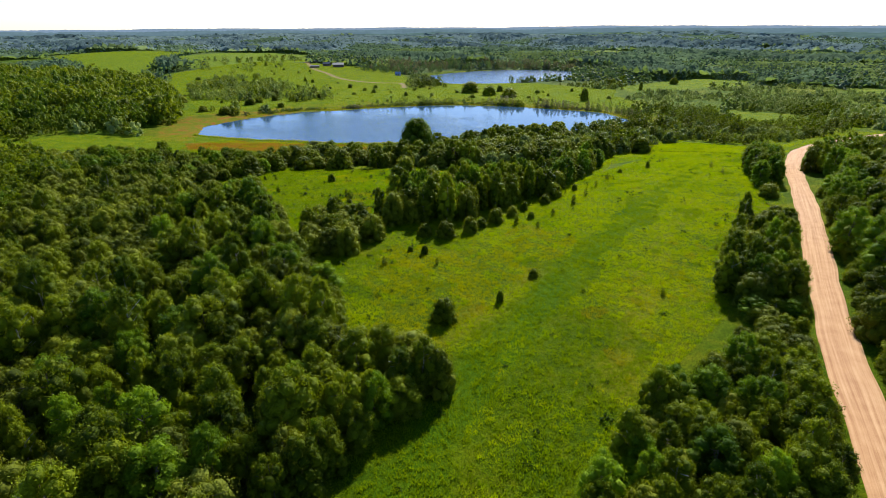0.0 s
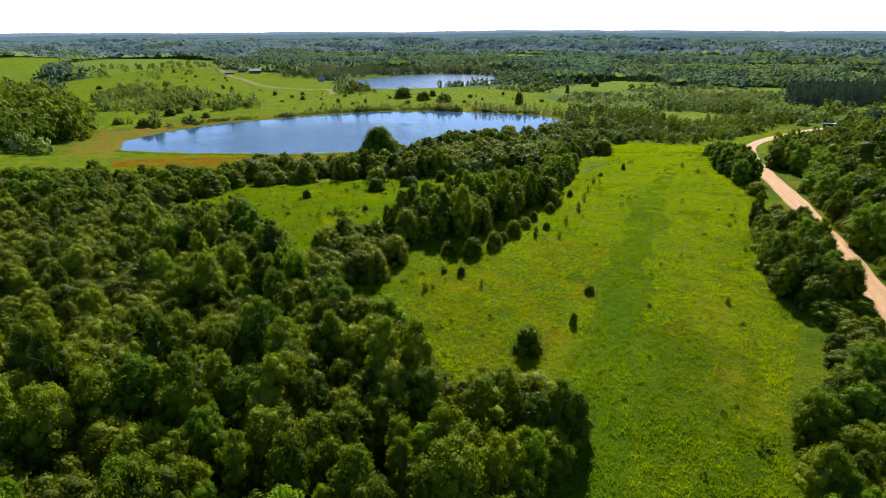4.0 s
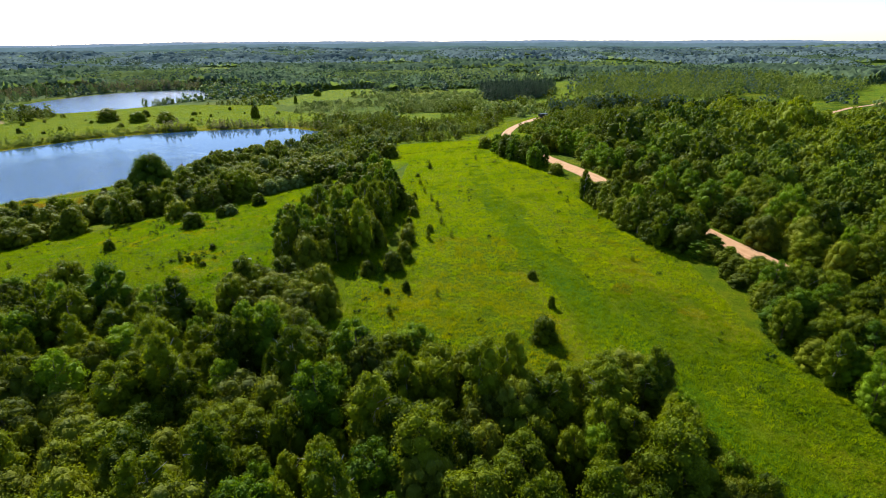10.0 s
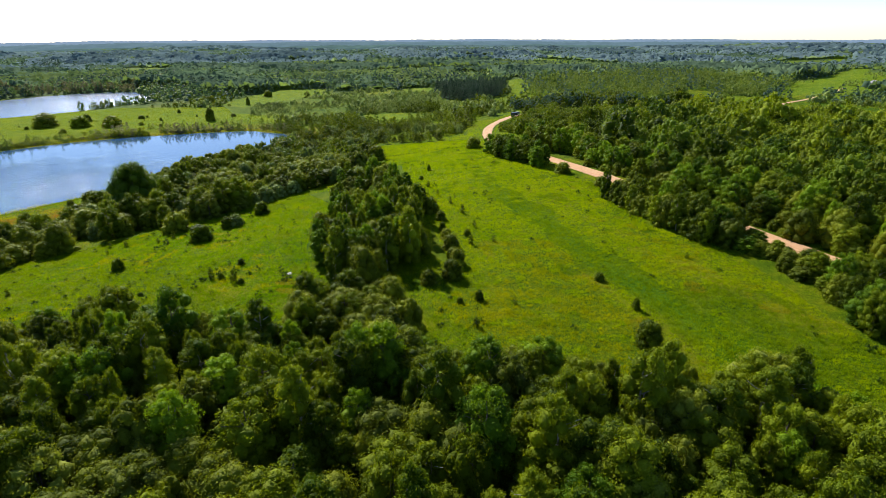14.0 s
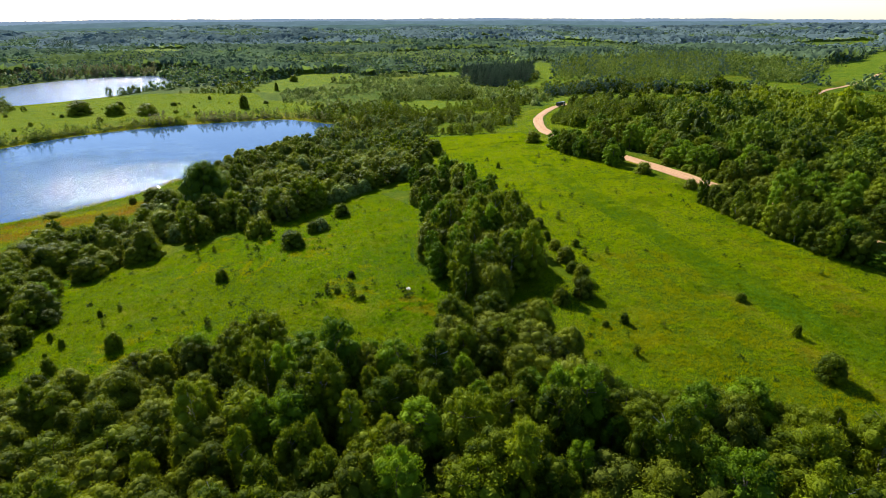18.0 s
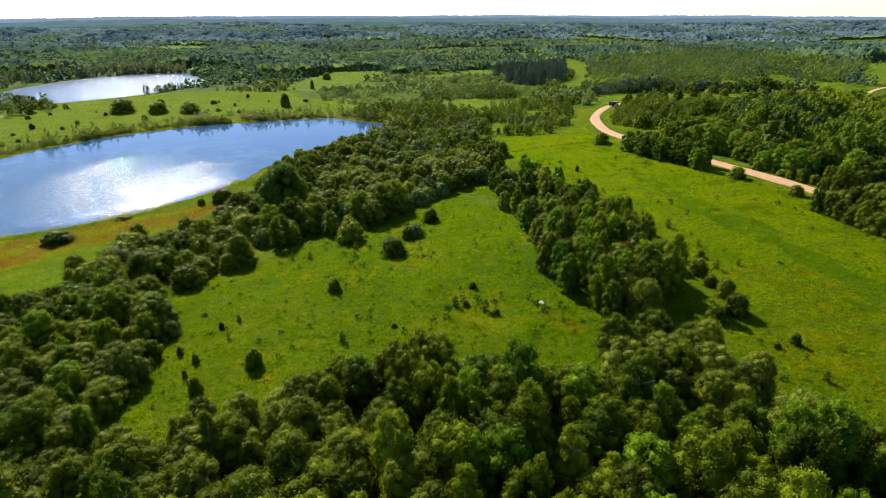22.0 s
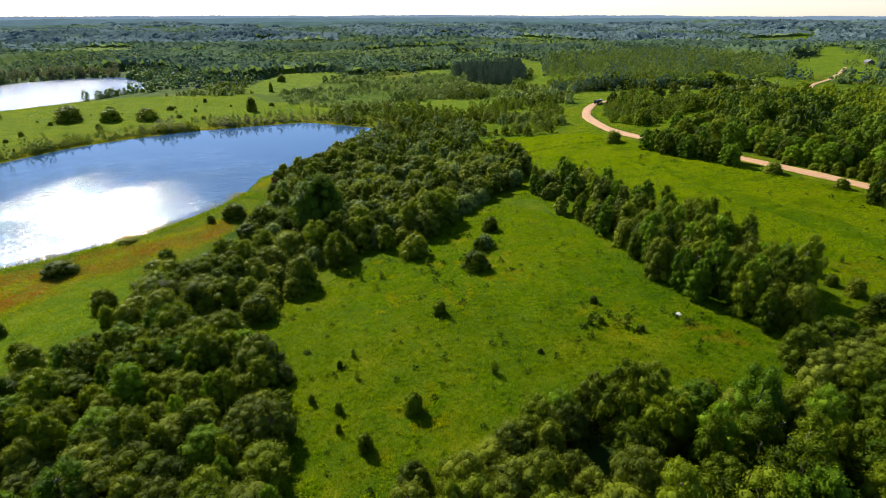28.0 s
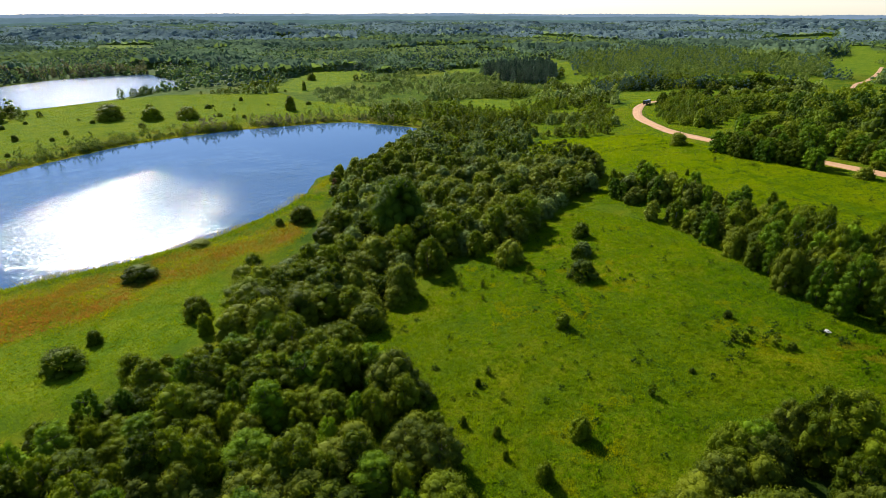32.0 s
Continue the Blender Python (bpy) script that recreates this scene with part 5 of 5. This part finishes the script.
BIG_MEADOW = [(-18, 20), (-14, 50), (-10, 66), (-22, 82), (-34, 104), (0, 118), (28, 154), (54, 190), (84, 224), (106, 282), (130, 290), (146, 240), (126, 208), (98, 166), (86, 132), (56, 102), (48, 80), (24, 56), (10, 30)]
LOW_MEADOW = [(-34, 110), (-50, 140), (-64, 157), (-92, 166), (-88, 194), (-86, 212), (-92, 258), (-70, 246), (-58, 229), (-16, 230), (36, 228), (26, 196), (14, 181), (-4, 166), (-24, 134)]
MEADOW_GAP = [(-40, 100), (-46, 140), (-22, 150), (10, 138), (2, 116), (-30, 106)]
VERGE = [(48, 78), (56, 102), (72, 126), (86, 125), (100, 153), (118, 186), (128, 205), (150, 236), (165, 252), (150, 256), (140, 240), (124, 210), (96, 168), (82, 134), (54, 104)]
ROAD_BEND = [(138, 232), (165, 256), (206, 286), (246, 276), (264, 256), (264, 204), (225, 198), (170, 206), (140, 212)]
MEADOW_END = [(30, 226), (50, 200), (84, 224), (106, 282), (130, 292), (134, 304), (100, 288), (78, 252), (60, 232)]
SHORE_TIP = [(0, 314), (18, 322), (40, 328), (58, 340), (40, 345), (24, 342), (8, 329)]
SHORE_MEADOW = [(-130, 252), (-104, 252), (-86, 260), (-70, 266), (-40, 282), (-6, 304), (18, 324), (8, 328), (-14, 323), (-40, 318), (-68, 321), (-96, 324), (-132, 331), (-150, 300)]
q = np.concatenate([strewn(BIG_MEADOW, 52, 81), strewn(LOW_MEADOW, 50, 82), strewn(SHORE_MEADOW, 16, 83), strewn(SHORE_TIP, 14, 136), strewn(HEDGE, 26, 101), strewn(MEADOW_GAP, 26, 105), strewn(VERGE, 12, 106), strewn(ROAD_BEND, 10, 111), strewn(MEADOW_END, 24, 112), strewn(THICKET_A, 8, 102), strewn(THICKET_B, 8, 103), strewn(WOOD_B, 8, 113), strewn(ROADSIDE_A, 6, 104)])
band = sedge_away(q[:, 0], q[:, 1])
keep = (far_from(q[:, 0], q[:, 1], LAKE) > 0.5) & (band + 3 * np.sin(q[:, 0] / 4.1) * np.sin(q[:, 1] / 3.3) + np.random.default_rng(115).normal(0, 1.8, len(q)) > 5)
g = q[keep]
g = g[far_from(g[:, 0], g[:, 1], ROAD_LINE, False) > 3.7]
wob = 1.6 * np.sin(g[:, 0] / 5) + 1.2 * np.sin(g[:, 1] / 3.7 + g[:, 0] / 8)
spots = np.sin(g[:, 0] / 1.7 + 1.3 * np.sin(g[:, 1] / 2.3)) * np.sin(g[:, 1] / 2.1 + np.sin(g[:, 0] / 1.9))
lush = (far_from(g[:, 0], g[:, 1], [(-8, 30), (5, 66), (21, 92), (47, 131), (72, 168), (97, 205)], False) + wob < 4.2) & (spots + 1.25 - (g[:, 1] - 100) / 70 > 0) | (far_from(g[:, 0], g[:, 1], [(-70, 200), (-52, 186), (-45, 160)], False) + 3 * wob < 13) | (far_from(g[:, 0], g[:, 1], [(-125, 258), (-104, 252), (-88, 260), (-66, 270), (-44, 286), (-60, 294), (-84, 288), (-110, 284)]) + 2 * wob < 0)
dry = np.zeros(len(g), bool)
for line, wide in (([(13, 64), (17, 68), (21, 71)], 2.2), ([(26, 78), (31, 83), (36, 87)], 3.2), ([(20, 70), (24, 66)], 1.6), ([(-25, 136), (-23, 143), (-22, 149)], 3.0), ([(2, 80), (11, 89), (18, 97)], 1.6), ([(-53, 186), (-50, 189)], 1.2), ([(-38, 152), (-36, 154)], 1.2)):
    dry |= (far_from(g[:, 0], g[:, 1], line, False) + 1.2 * wob < wide) & (spots > 0.1)
lush |= (far_from(g[:, 0], g[:, 1], [(-12, 20), (-8, 50), (4, 68), (16, 84), (26, 80), (30, 66), (20, 48), (10, 30)]) + 2.5 * wob < 0) & (spots < 0.3)
broad = np.sin(g[:, 0] / 5.3 + 1.7 * np.sin(g[:, 1] / 7.9)) * np.sin(g[:, 1] / 6.1 + 1.5 * np.sin(g[:, 0] / 8.7 + 1)) + 0.35 * spots
in_low = (g[:, 0] < -6 + 0.62 * (g[:, 1] - 120)) & (g[:, 1] > 100)
lush |= in_low & (broad > 0.6) | (broad > 0.8)
dry &= ~lush
yellow = (far_from(g[:, 0], g[:, 1], [(-10, 72), (0, 68), (12, 88), (24, 102), (30, 118), (22, 128), (4, 112), (-16, 112)]) + 1.6 * wob < 0) & (spots > -0.45)
yellow |= (far_from(g[:, 0], g[:, 1], [(18, 62), (26, 62), (44, 86), (52, 104), (44, 106), (30, 90)]) + 1.6 * wob < 0) & (spots > 0)
yellow |= (np.sin(g[:, 0] / 7.3 + 1.3 * np.sin(g[:, 1] / 9)) * np.sin(g[:, 1] / 8.1) + 0.3 * spots > 1.08)
yellow |= in_low & (broad < -1.0)
yellow |= (far_from(g[:, 0], g[:, 1], SHORE_MEADOW) < 0) & (g[:, 1] > 276) & (spots + 0.5 * broad > -0.1)
lush |= (far_from(g[:, 0], g[:, 1], [(-49, 238), (-18, 230), (-22, 221), (-50, 215), (-61, 201), (-72, 186), (-77, 175), (-82, 174), (-82, 188), (-72, 199), (-65, 213)]) + 0.9 * wob < 2.5) & (broad + spots > -0.7)
lush |= (far_from(g[:, 0], g[:, 1], [(-43, 166), (-34, 160), (-36, 151), (-48, 149), (-49, 156)]) + 0.9 * wob < 2) & (broad + spots > -0.5)
yellow |= (far_from(g[:, 0], g[:, 1], [(-37, 210), (-23, 197), (-34, 184), (-53, 178), (-66, 175), (-67, 170), (-72, 175), (-65, 184), (-53, 196)]) + 1.2 * wob < 1) & (broad + spots > -0.35)
yellow |= (far_from(g[:, 0], g[:, 1], [(-28, 173), (-19, 163), (-22, 153), (-29, 152), (-37, 164)]) + 1.2 * wob < 1) & (broad + spots > -0.1)
dry &= ~lush
yellow &= ~lush & ~dry
blades("lush_grass", g[lush], 0.40, 0.065, LUSH, "deep green lush grass in a damp strip", 95)
blades("yellow_grass", g[yellow], 0.38, 0.065, YELLOWGRASS, "yellowing tufts of grass in the dry meadow", 109)
blades("dry_grass", g[dry], 0.38, 0.065, DRYGRASS, "patches of dry yellow grass in the meadow", 96)
low = (g[:, 0] < -6 + 0.62 * (g[:, 1] - 120) + 3 * wob) & (g[:, 1] > 100)
blades("meadow_grass", g[~lush & ~dry & ~yellow & ~low], 0.40, 0.065, GRASS, "uncut yellow-green meadow grass", 84)
blades("valley_grass", g[~lush & ~dry & ~yellow & low], 0.40, 0.065, LOWGRASS, "deep green grass of the lower meadow", 89)
q = q[~keep & (far_from(q[:, 0], q[:, 1], LAKE) > 2)]
far_q = np.concatenate([strewn(FAR_MEADOW, 2.0, 97)] + [strewn(f, 0.6, 98 + k) for k, f in enumerate(FIELDS[:7])] + [strewn(LEFT_MEADOW, 2.0, 99)])
far_q = far_q[np.minimum(far_from(far_q[:, 0], far_q[:, 1], LAKE), far_from(far_q[:, 0], far_q[:, 1], POND)) > 6]
far_q = far_q[far_from(far_q[:, 0], far_q[:, 1], [tuple(p) for p in farm_track], False) > 2.6]
blades("far_meadow_grass", far_q, 0.38, 0.22, FARGRASS, "bright yellow-green grass of the meadows across the lake", 100)
green = np.sin(q[:, 0] / 3.7 + 2 * np.sin(q[:, 1] / 2.9)) + np.sin(q[:, 1] / 2.3 + np.sin(q[:, 0] / 5.1)) + np.random.default_rng(116).normal(0, 0.6, len(q)) + 0.10 * np.abs(q[:, 1] - 303 + 0.08 * (q[:, 0] + 60)) > 1.0
blades("shore_sedge", q[~green], 0.5, 0.12, SEDGE, "tawny and russet sedge beside the lake", 86, "sedge")
blades("sedge_grass", q[green], 0.5, 0.11, YELLOWGRASS, "yellow-green grass among the tawny sedge", 117)
rust = np.concatenate([strewn([(-150, 318), (-112, 321), (-96, 318), (-87, 312), (-84, 300), (-87, 291), (-95, 294), (-108, 296), (-140, 300)], 12, 107), strewn([(-71, 311), (-69, 298), (-57, 296), (-37, 295), (-26, 298), (-29, 307), (-50, 308)], 6, 118)])
rust = rust[np.sin(rust[:, 0] / 4.1 + np.sin(rust[:, 1] / 3)) + np.sin(rust[:, 1] / 5.3 + 2) + 0.05 * (-90 - rust[:, 0]) + np.random.default_rng(119).normal(0, 0.7, len(rust)) > -0.2]
blades("russet_sedge", rust, 0.5, 0.11, RUSSET, "rust-red dead sedge patch on the lake shore", 108, "sedge")
NEAR_SHORE = [(-156, 347), (-131, 336), (-96, 328), (-68, 320), (-40, 316.5), (-12, 321.5), (7, 329)]
blades("reed_fringe", np.concatenate([along(NEAR_SHORE, 0.22, (-3.0, 0.8), 87 + k) for k in range(4)]), 0.9, 0.09, FARGRASS, "thin green reeds at the water's edge", 88, "reeds", 0.2)
wet = np.concatenate([along(NEAR_SHORE, 0.16, (0.3, 2.2 + 0.9 * k), 130 + k) for k in range(5)])
wet = wet[np.sin(wet[:, 0] / 2.9) + np.sin(wet[:, 0] / 7.1 + 1) + np.random.default_rng(131).normal(0, 0.7, len(wet)) > -0.3]
blades("water_sedge", wet, 1.1, 0.05, DRYGRASS, "thin straw-coloured sedge standing in the shallow water", 132, "sedge", 0.25)
rim = np.concatenate([along(FAR_SHORE + [(-86, 456), (-114, 449), (-147, 418)], 0.22, (-3.0, 0.8), 146 + k) for k in range(4)])
blades("far_shore_reeds", rim, 0.9, 0.13, DRYGRASS, "straw-coloured dry reeds rimming the far shore", 150, "reeds", 0.25)
bank = along(NEAR_SHORE, 2.1, (-2.6, 0.4), 133)
blades("bank_tussocks", np.repeat(bank, 26, 0) + np.random.default_rng(134).normal(0, 0.32, (26 * len(bank), 2)), 0.9, 0.07, FARGRASS, "rough olive-green tussocks on the lake bank", 135, "grass", 0.4)

r = np.random.default_rng(91)
q = np.concatenate([strewn(LOW_MEADOW, 0.045, 92), strewn(BIG_MEADOW, 0.012, 93), strewn(MEADOW_GAP, 0.03, 110)])
ditch = np.concatenate([along([(84, 268), (93, 260), (103, 251), (114, 242), (123, 232), (131, 219)], 0.7, (-0.9, 0.9), 120 + k) for k in range(3)])
blades("ditch_weeds", ditch, 0.8, 0.22, WEED, "dark rank weeds along a shallow ditch", 125, "weeds")
joined("weed_clumps", q, r.uniform(0.45, 1.5, len(q)) * r.uniform(0.7, 1.2, len(q)), [("dome", 0.62, 0.75, 0.02, WEED), ("dome", 0.45, 1.05, 0.02, WEED), ("dome", 0.7, 0.5, 0.02, WEED)], "small dark weed clumps dotted over the meadow", 5, 9, 0.10, 94, "weeds", body=0.6)


# ---- buildings, truck and stone ----
def box(x0, x1, y0, y1, z0, z1, bevel=0.0):
    bm = bmesh.new()
    vs = [bm.verts.new((x, y, z)) for z in (z0, z1) for x, y in ((x0, y0), (x1, y0), (x1, y1), (x0, y1))]
    for f in ((0, 3, 2, 1), (4, 5, 6, 7), (0, 1, 5, 4), (1, 2, 6, 5), (2, 3, 7, 6), (3, 0, 4, 7)):
        bm.faces.new([vs[i] for i in f])
    if bevel:
        bmesh.ops.bevel(bm, geom=bm.edges[:], offset=bevel, segments=2, affect="EDGES")
    return bm


def wheel_mesh(rad, wide, seg=16):
    bm = bmesh.new()
    rings = []
    for y, k in ((-wide / 2, 0.86), (-wide / 2 * 0.7, 1.0), (wide / 2 * 0.7, 1.0), (wide / 2, 0.86)):
        rings.append([bm.verts.new((math.cos(a * math.tau / seg) * rad * k, y, math.sin(a * math.tau / seg) * rad * k)) for a in range(seg)])
    for a, b in zip(rings, rings[1:]):
        for i in range(seg):
            bm.faces.new((a[i], a[(i + 1) % seg], b[(i + 1) % seg], b[i]))
    bm.faces.new(rings[0][::-1])
    bm.faces.new(rings[-1])
    return bm


TIMBER, PALE_ROOF, DARK_ROOF = plain_material("weathered_timber", (0.11, 0.085, 0.065), 0.9), plain_material("pale_metal_roof", (0.55, 0.49, 0.41), 0.95), plain_material("grey_roof", (0.16, 0.16, 0.17), 0.8)
BLUE_ROOF, WALL_BLUE, GLASS = plain_material("blue_sheet_roof", (0.12, 0.2, 0.38), 0.5), plain_material("blue_grey_boards", (0.2, 0.26, 0.36), 0.8), plain_material("dark_window_glass", (0.02, 0.025, 0.03), 0.1)
DARK_PAINT, PALE_PAINT, RUBBER, STEEL = plain_material("dark_vehicle_paint", (0.03, 0.03, 0.035), 0.35), plain_material("pale_vehicle_paint", (0.5, 0.5, 0.48), 0.35), plain_material("black_rubber", (0.02, 0.02, 0.02), 0.85), plain_material("wheel_steel", (0.3, 0.3, 0.3), 0.4, 0.8)
STONE = plain_material("pale_stone", (0.50, 0.46, 0.38), 0.9, scale=5.0)


def house(name, x, y, turn, length, depth, eaves, ridge, wall_mat, roof_mat, label, windows=3):
    top = new(name)
    top.matrix_basis = pose(x, y, height(x, y) - 0.15, 0, 0, turn)
    tagged(top, label, "building")
    wall = box(-length / 2, length / 2, -depth / 2, depth / 2, 0, eaves)
    part("wall", wall, wall_mat, top)
    for s in (-1, 1):
        bm = bmesh.new()
        e, t = 0.5, 0.18
        a = [(-length / 2 - e, s * (depth / 2 + e), eaves - 0.25), (length / 2 + e, s * (depth / 2 + e), eaves - 0.25), (length / 2 + e, 0, ridge), (-length / 2 - e, 0, ridge)]
        lo, hi = [bm.verts.new(p) for p in a], [bm.verts.new((p[0], p[1], p[2] + t)) for p in a]
        bm.faces.new(lo)
        bm.faces.new(hi[::-1])
        for i in range(4):
            bm.faces.new((lo[i], hi[i], hi[(i + 1) % 4], lo[(i + 1) % 4]))
        bmesh.ops.recalc_face_normals(bm, faces=bm.faces)
        part("roof_slope", bm, roof_mat, top)
        bm = bmesh.new()
        g = [bm.verts.new(p) for p in ((s * (length / 2 - 0.02), -depth / 2, eaves), (s * (length / 2 - 0.02), depth / 2, eaves), (s * (length / 2 - 0.02), 0, ridge - 0.05),
                                       (s * (length / 2 - 0.2), -depth / 2, eaves), (s * (length / 2 - 0.2), depth / 2, eaves), (s * (length / 2 - 0.2), 0, ridge - 0.05))]
        for f in ((0, 1, 2), (5, 4, 3), (0, 3, 4, 1), (1, 4, 5, 2), (2, 5, 3, 0)):
            bm.faces.new([g[i] for i in f])
        part("gable", bm, wall_mat, top)
    for k in range(windows):
        wx = (k + 0.5) / windows * length - length / 2
        w = part("window", box(wx - 0.5, wx + 0.5, -depth / 2 - 0.06, -depth / 2 + 0.02, 1.1, min(2.2, eaves - 0.2)), TIMBER, top)
        part("pane", box(wx - 0.4, wx + 0.4, -depth / 2 - 0.075, -depth / 2 - 0.05, 1.2, min(2.1, eaves - 0.3)), GLASS, w)
    part("door", box(length / 2 - 1.9, length / 2 - 0.9, -depth / 2 - 0.05, -depth / 2 + 0.02, 0.15, 2.1), TIMBER, top)
    return top


house("barn", -145, 812, 8, 15, 7.5, 3.4, 5.6, TIMBER, PALE_ROOF, "long timber barn with a pale metal roof on the hill")
house("farm_house", -163, 822, -12, 10, 6.5, 2.8, 5.0, TIMBER, DARK_ROOF, "low dark timber farmhouse with a grey roof")
house("farm_shed", -176, 800, 10, 12, 4.5, 2.0, 3.0, TIMBER, DARK_ROOF, "long low dark shed beside the farm track", 0)
house("farm_shed", -186, 862, 30, 9, 5, 2.4, 4.0, TIMBER, DARK_ROOF, "dark timber shed at the top of the hill", 1)
house("lake_hut", -55, 733, -15, 6, 5, 2.6, 4.6, WALL_BLUE, BLUE_ROOF, "small blue-grey hut with a blue roof near the lake", 2)
house("field_barn", 823, 136, 20, 14, 8, 3.4, 6.0, TIMBER, DARK_ROOF, "dark timber barn in a distant field", 2)


def truck(x, y, turn):
    top = new("truck")
    top.matrix_basis = pose(x, y, height(x, y) + 0.2, 0, 0, turn)
    tagged(top, "dark parked truck with a pale cab on the gravel road", "truck")
    part("chassis", box(-3.3, 3.2, -0.45, 0.45, 0.65, 0.95, 0.04), RUBBER, top)
    part("load_bed", box(-3.4, 1.0, -1.15, 1.15, 1.0, 2.5, 0.08), DARK_PAINT, top, "dark loaded bed")
    cab = part("cab", box(1.2, 3.3, -1.1, 1.1, 0.75, 2.6, 0.18), PALE_PAINT, top, "pale cab")
    part("windscreen", box(3.29, 3.33, -0.9, 0.9, 1.65, 2.35, 0.0), GLASS, cab)
    part("side_window", box(1.6, 2.9, -1.13, -1.09, 1.65, 2.35), GLASS, cab)
    part("side_window", box(1.6, 2.9, 1.09, 1.13, 1.65, 2.35), GLASS, cab)
    part("bumper", box(3.25, 3.5, -1.1, 1.1, 0.55, 0.85, 0.05), RUBBER, top)
    for lx in (-0.8, 0.8):
        part("headlight", box(3.48, 3.53, lx - 0.16, lx + 0.16, 0.9, 1.1, 0.02), PALE_PAINT, cab)
    for wx in (-2.4, -1.2, 2.3):
        for wy in (-0.95, 0.95):
            w = part("wheel", wheel_mesh(0.52, 0.34), RUBBER, top)
            w.location = (wx, wy, 0.5)
            part("rim", wheel_mesh(0.28, 0.36, 12), STEEL, w)
    return top


truck(230, 268.3, -8)
bm = bmesh.new()
bmesh.ops.create_icosphere(bm, subdivisions=3, radius=0.6)
for v in bm.verts:
    v.co *= 1 + 0.7 * noise.noise(v.co * 2.6) + 0.25 * noise.noise(v.co * 6)
    v.co.x *= 1.25
    v.co.z *= 0.55
stone = part("boulder", bm, STONE, None)
stone.matrix_basis = pose(-18.2, 151.3, height(-18.2, 151.3) + 0.08, 0, 0, 40) @ Matrix.Diagonal((0.85, 0.75, 0.7, 1))
tagged(stone, "pale weathered boulder lying in the meadow grass", "boulder")
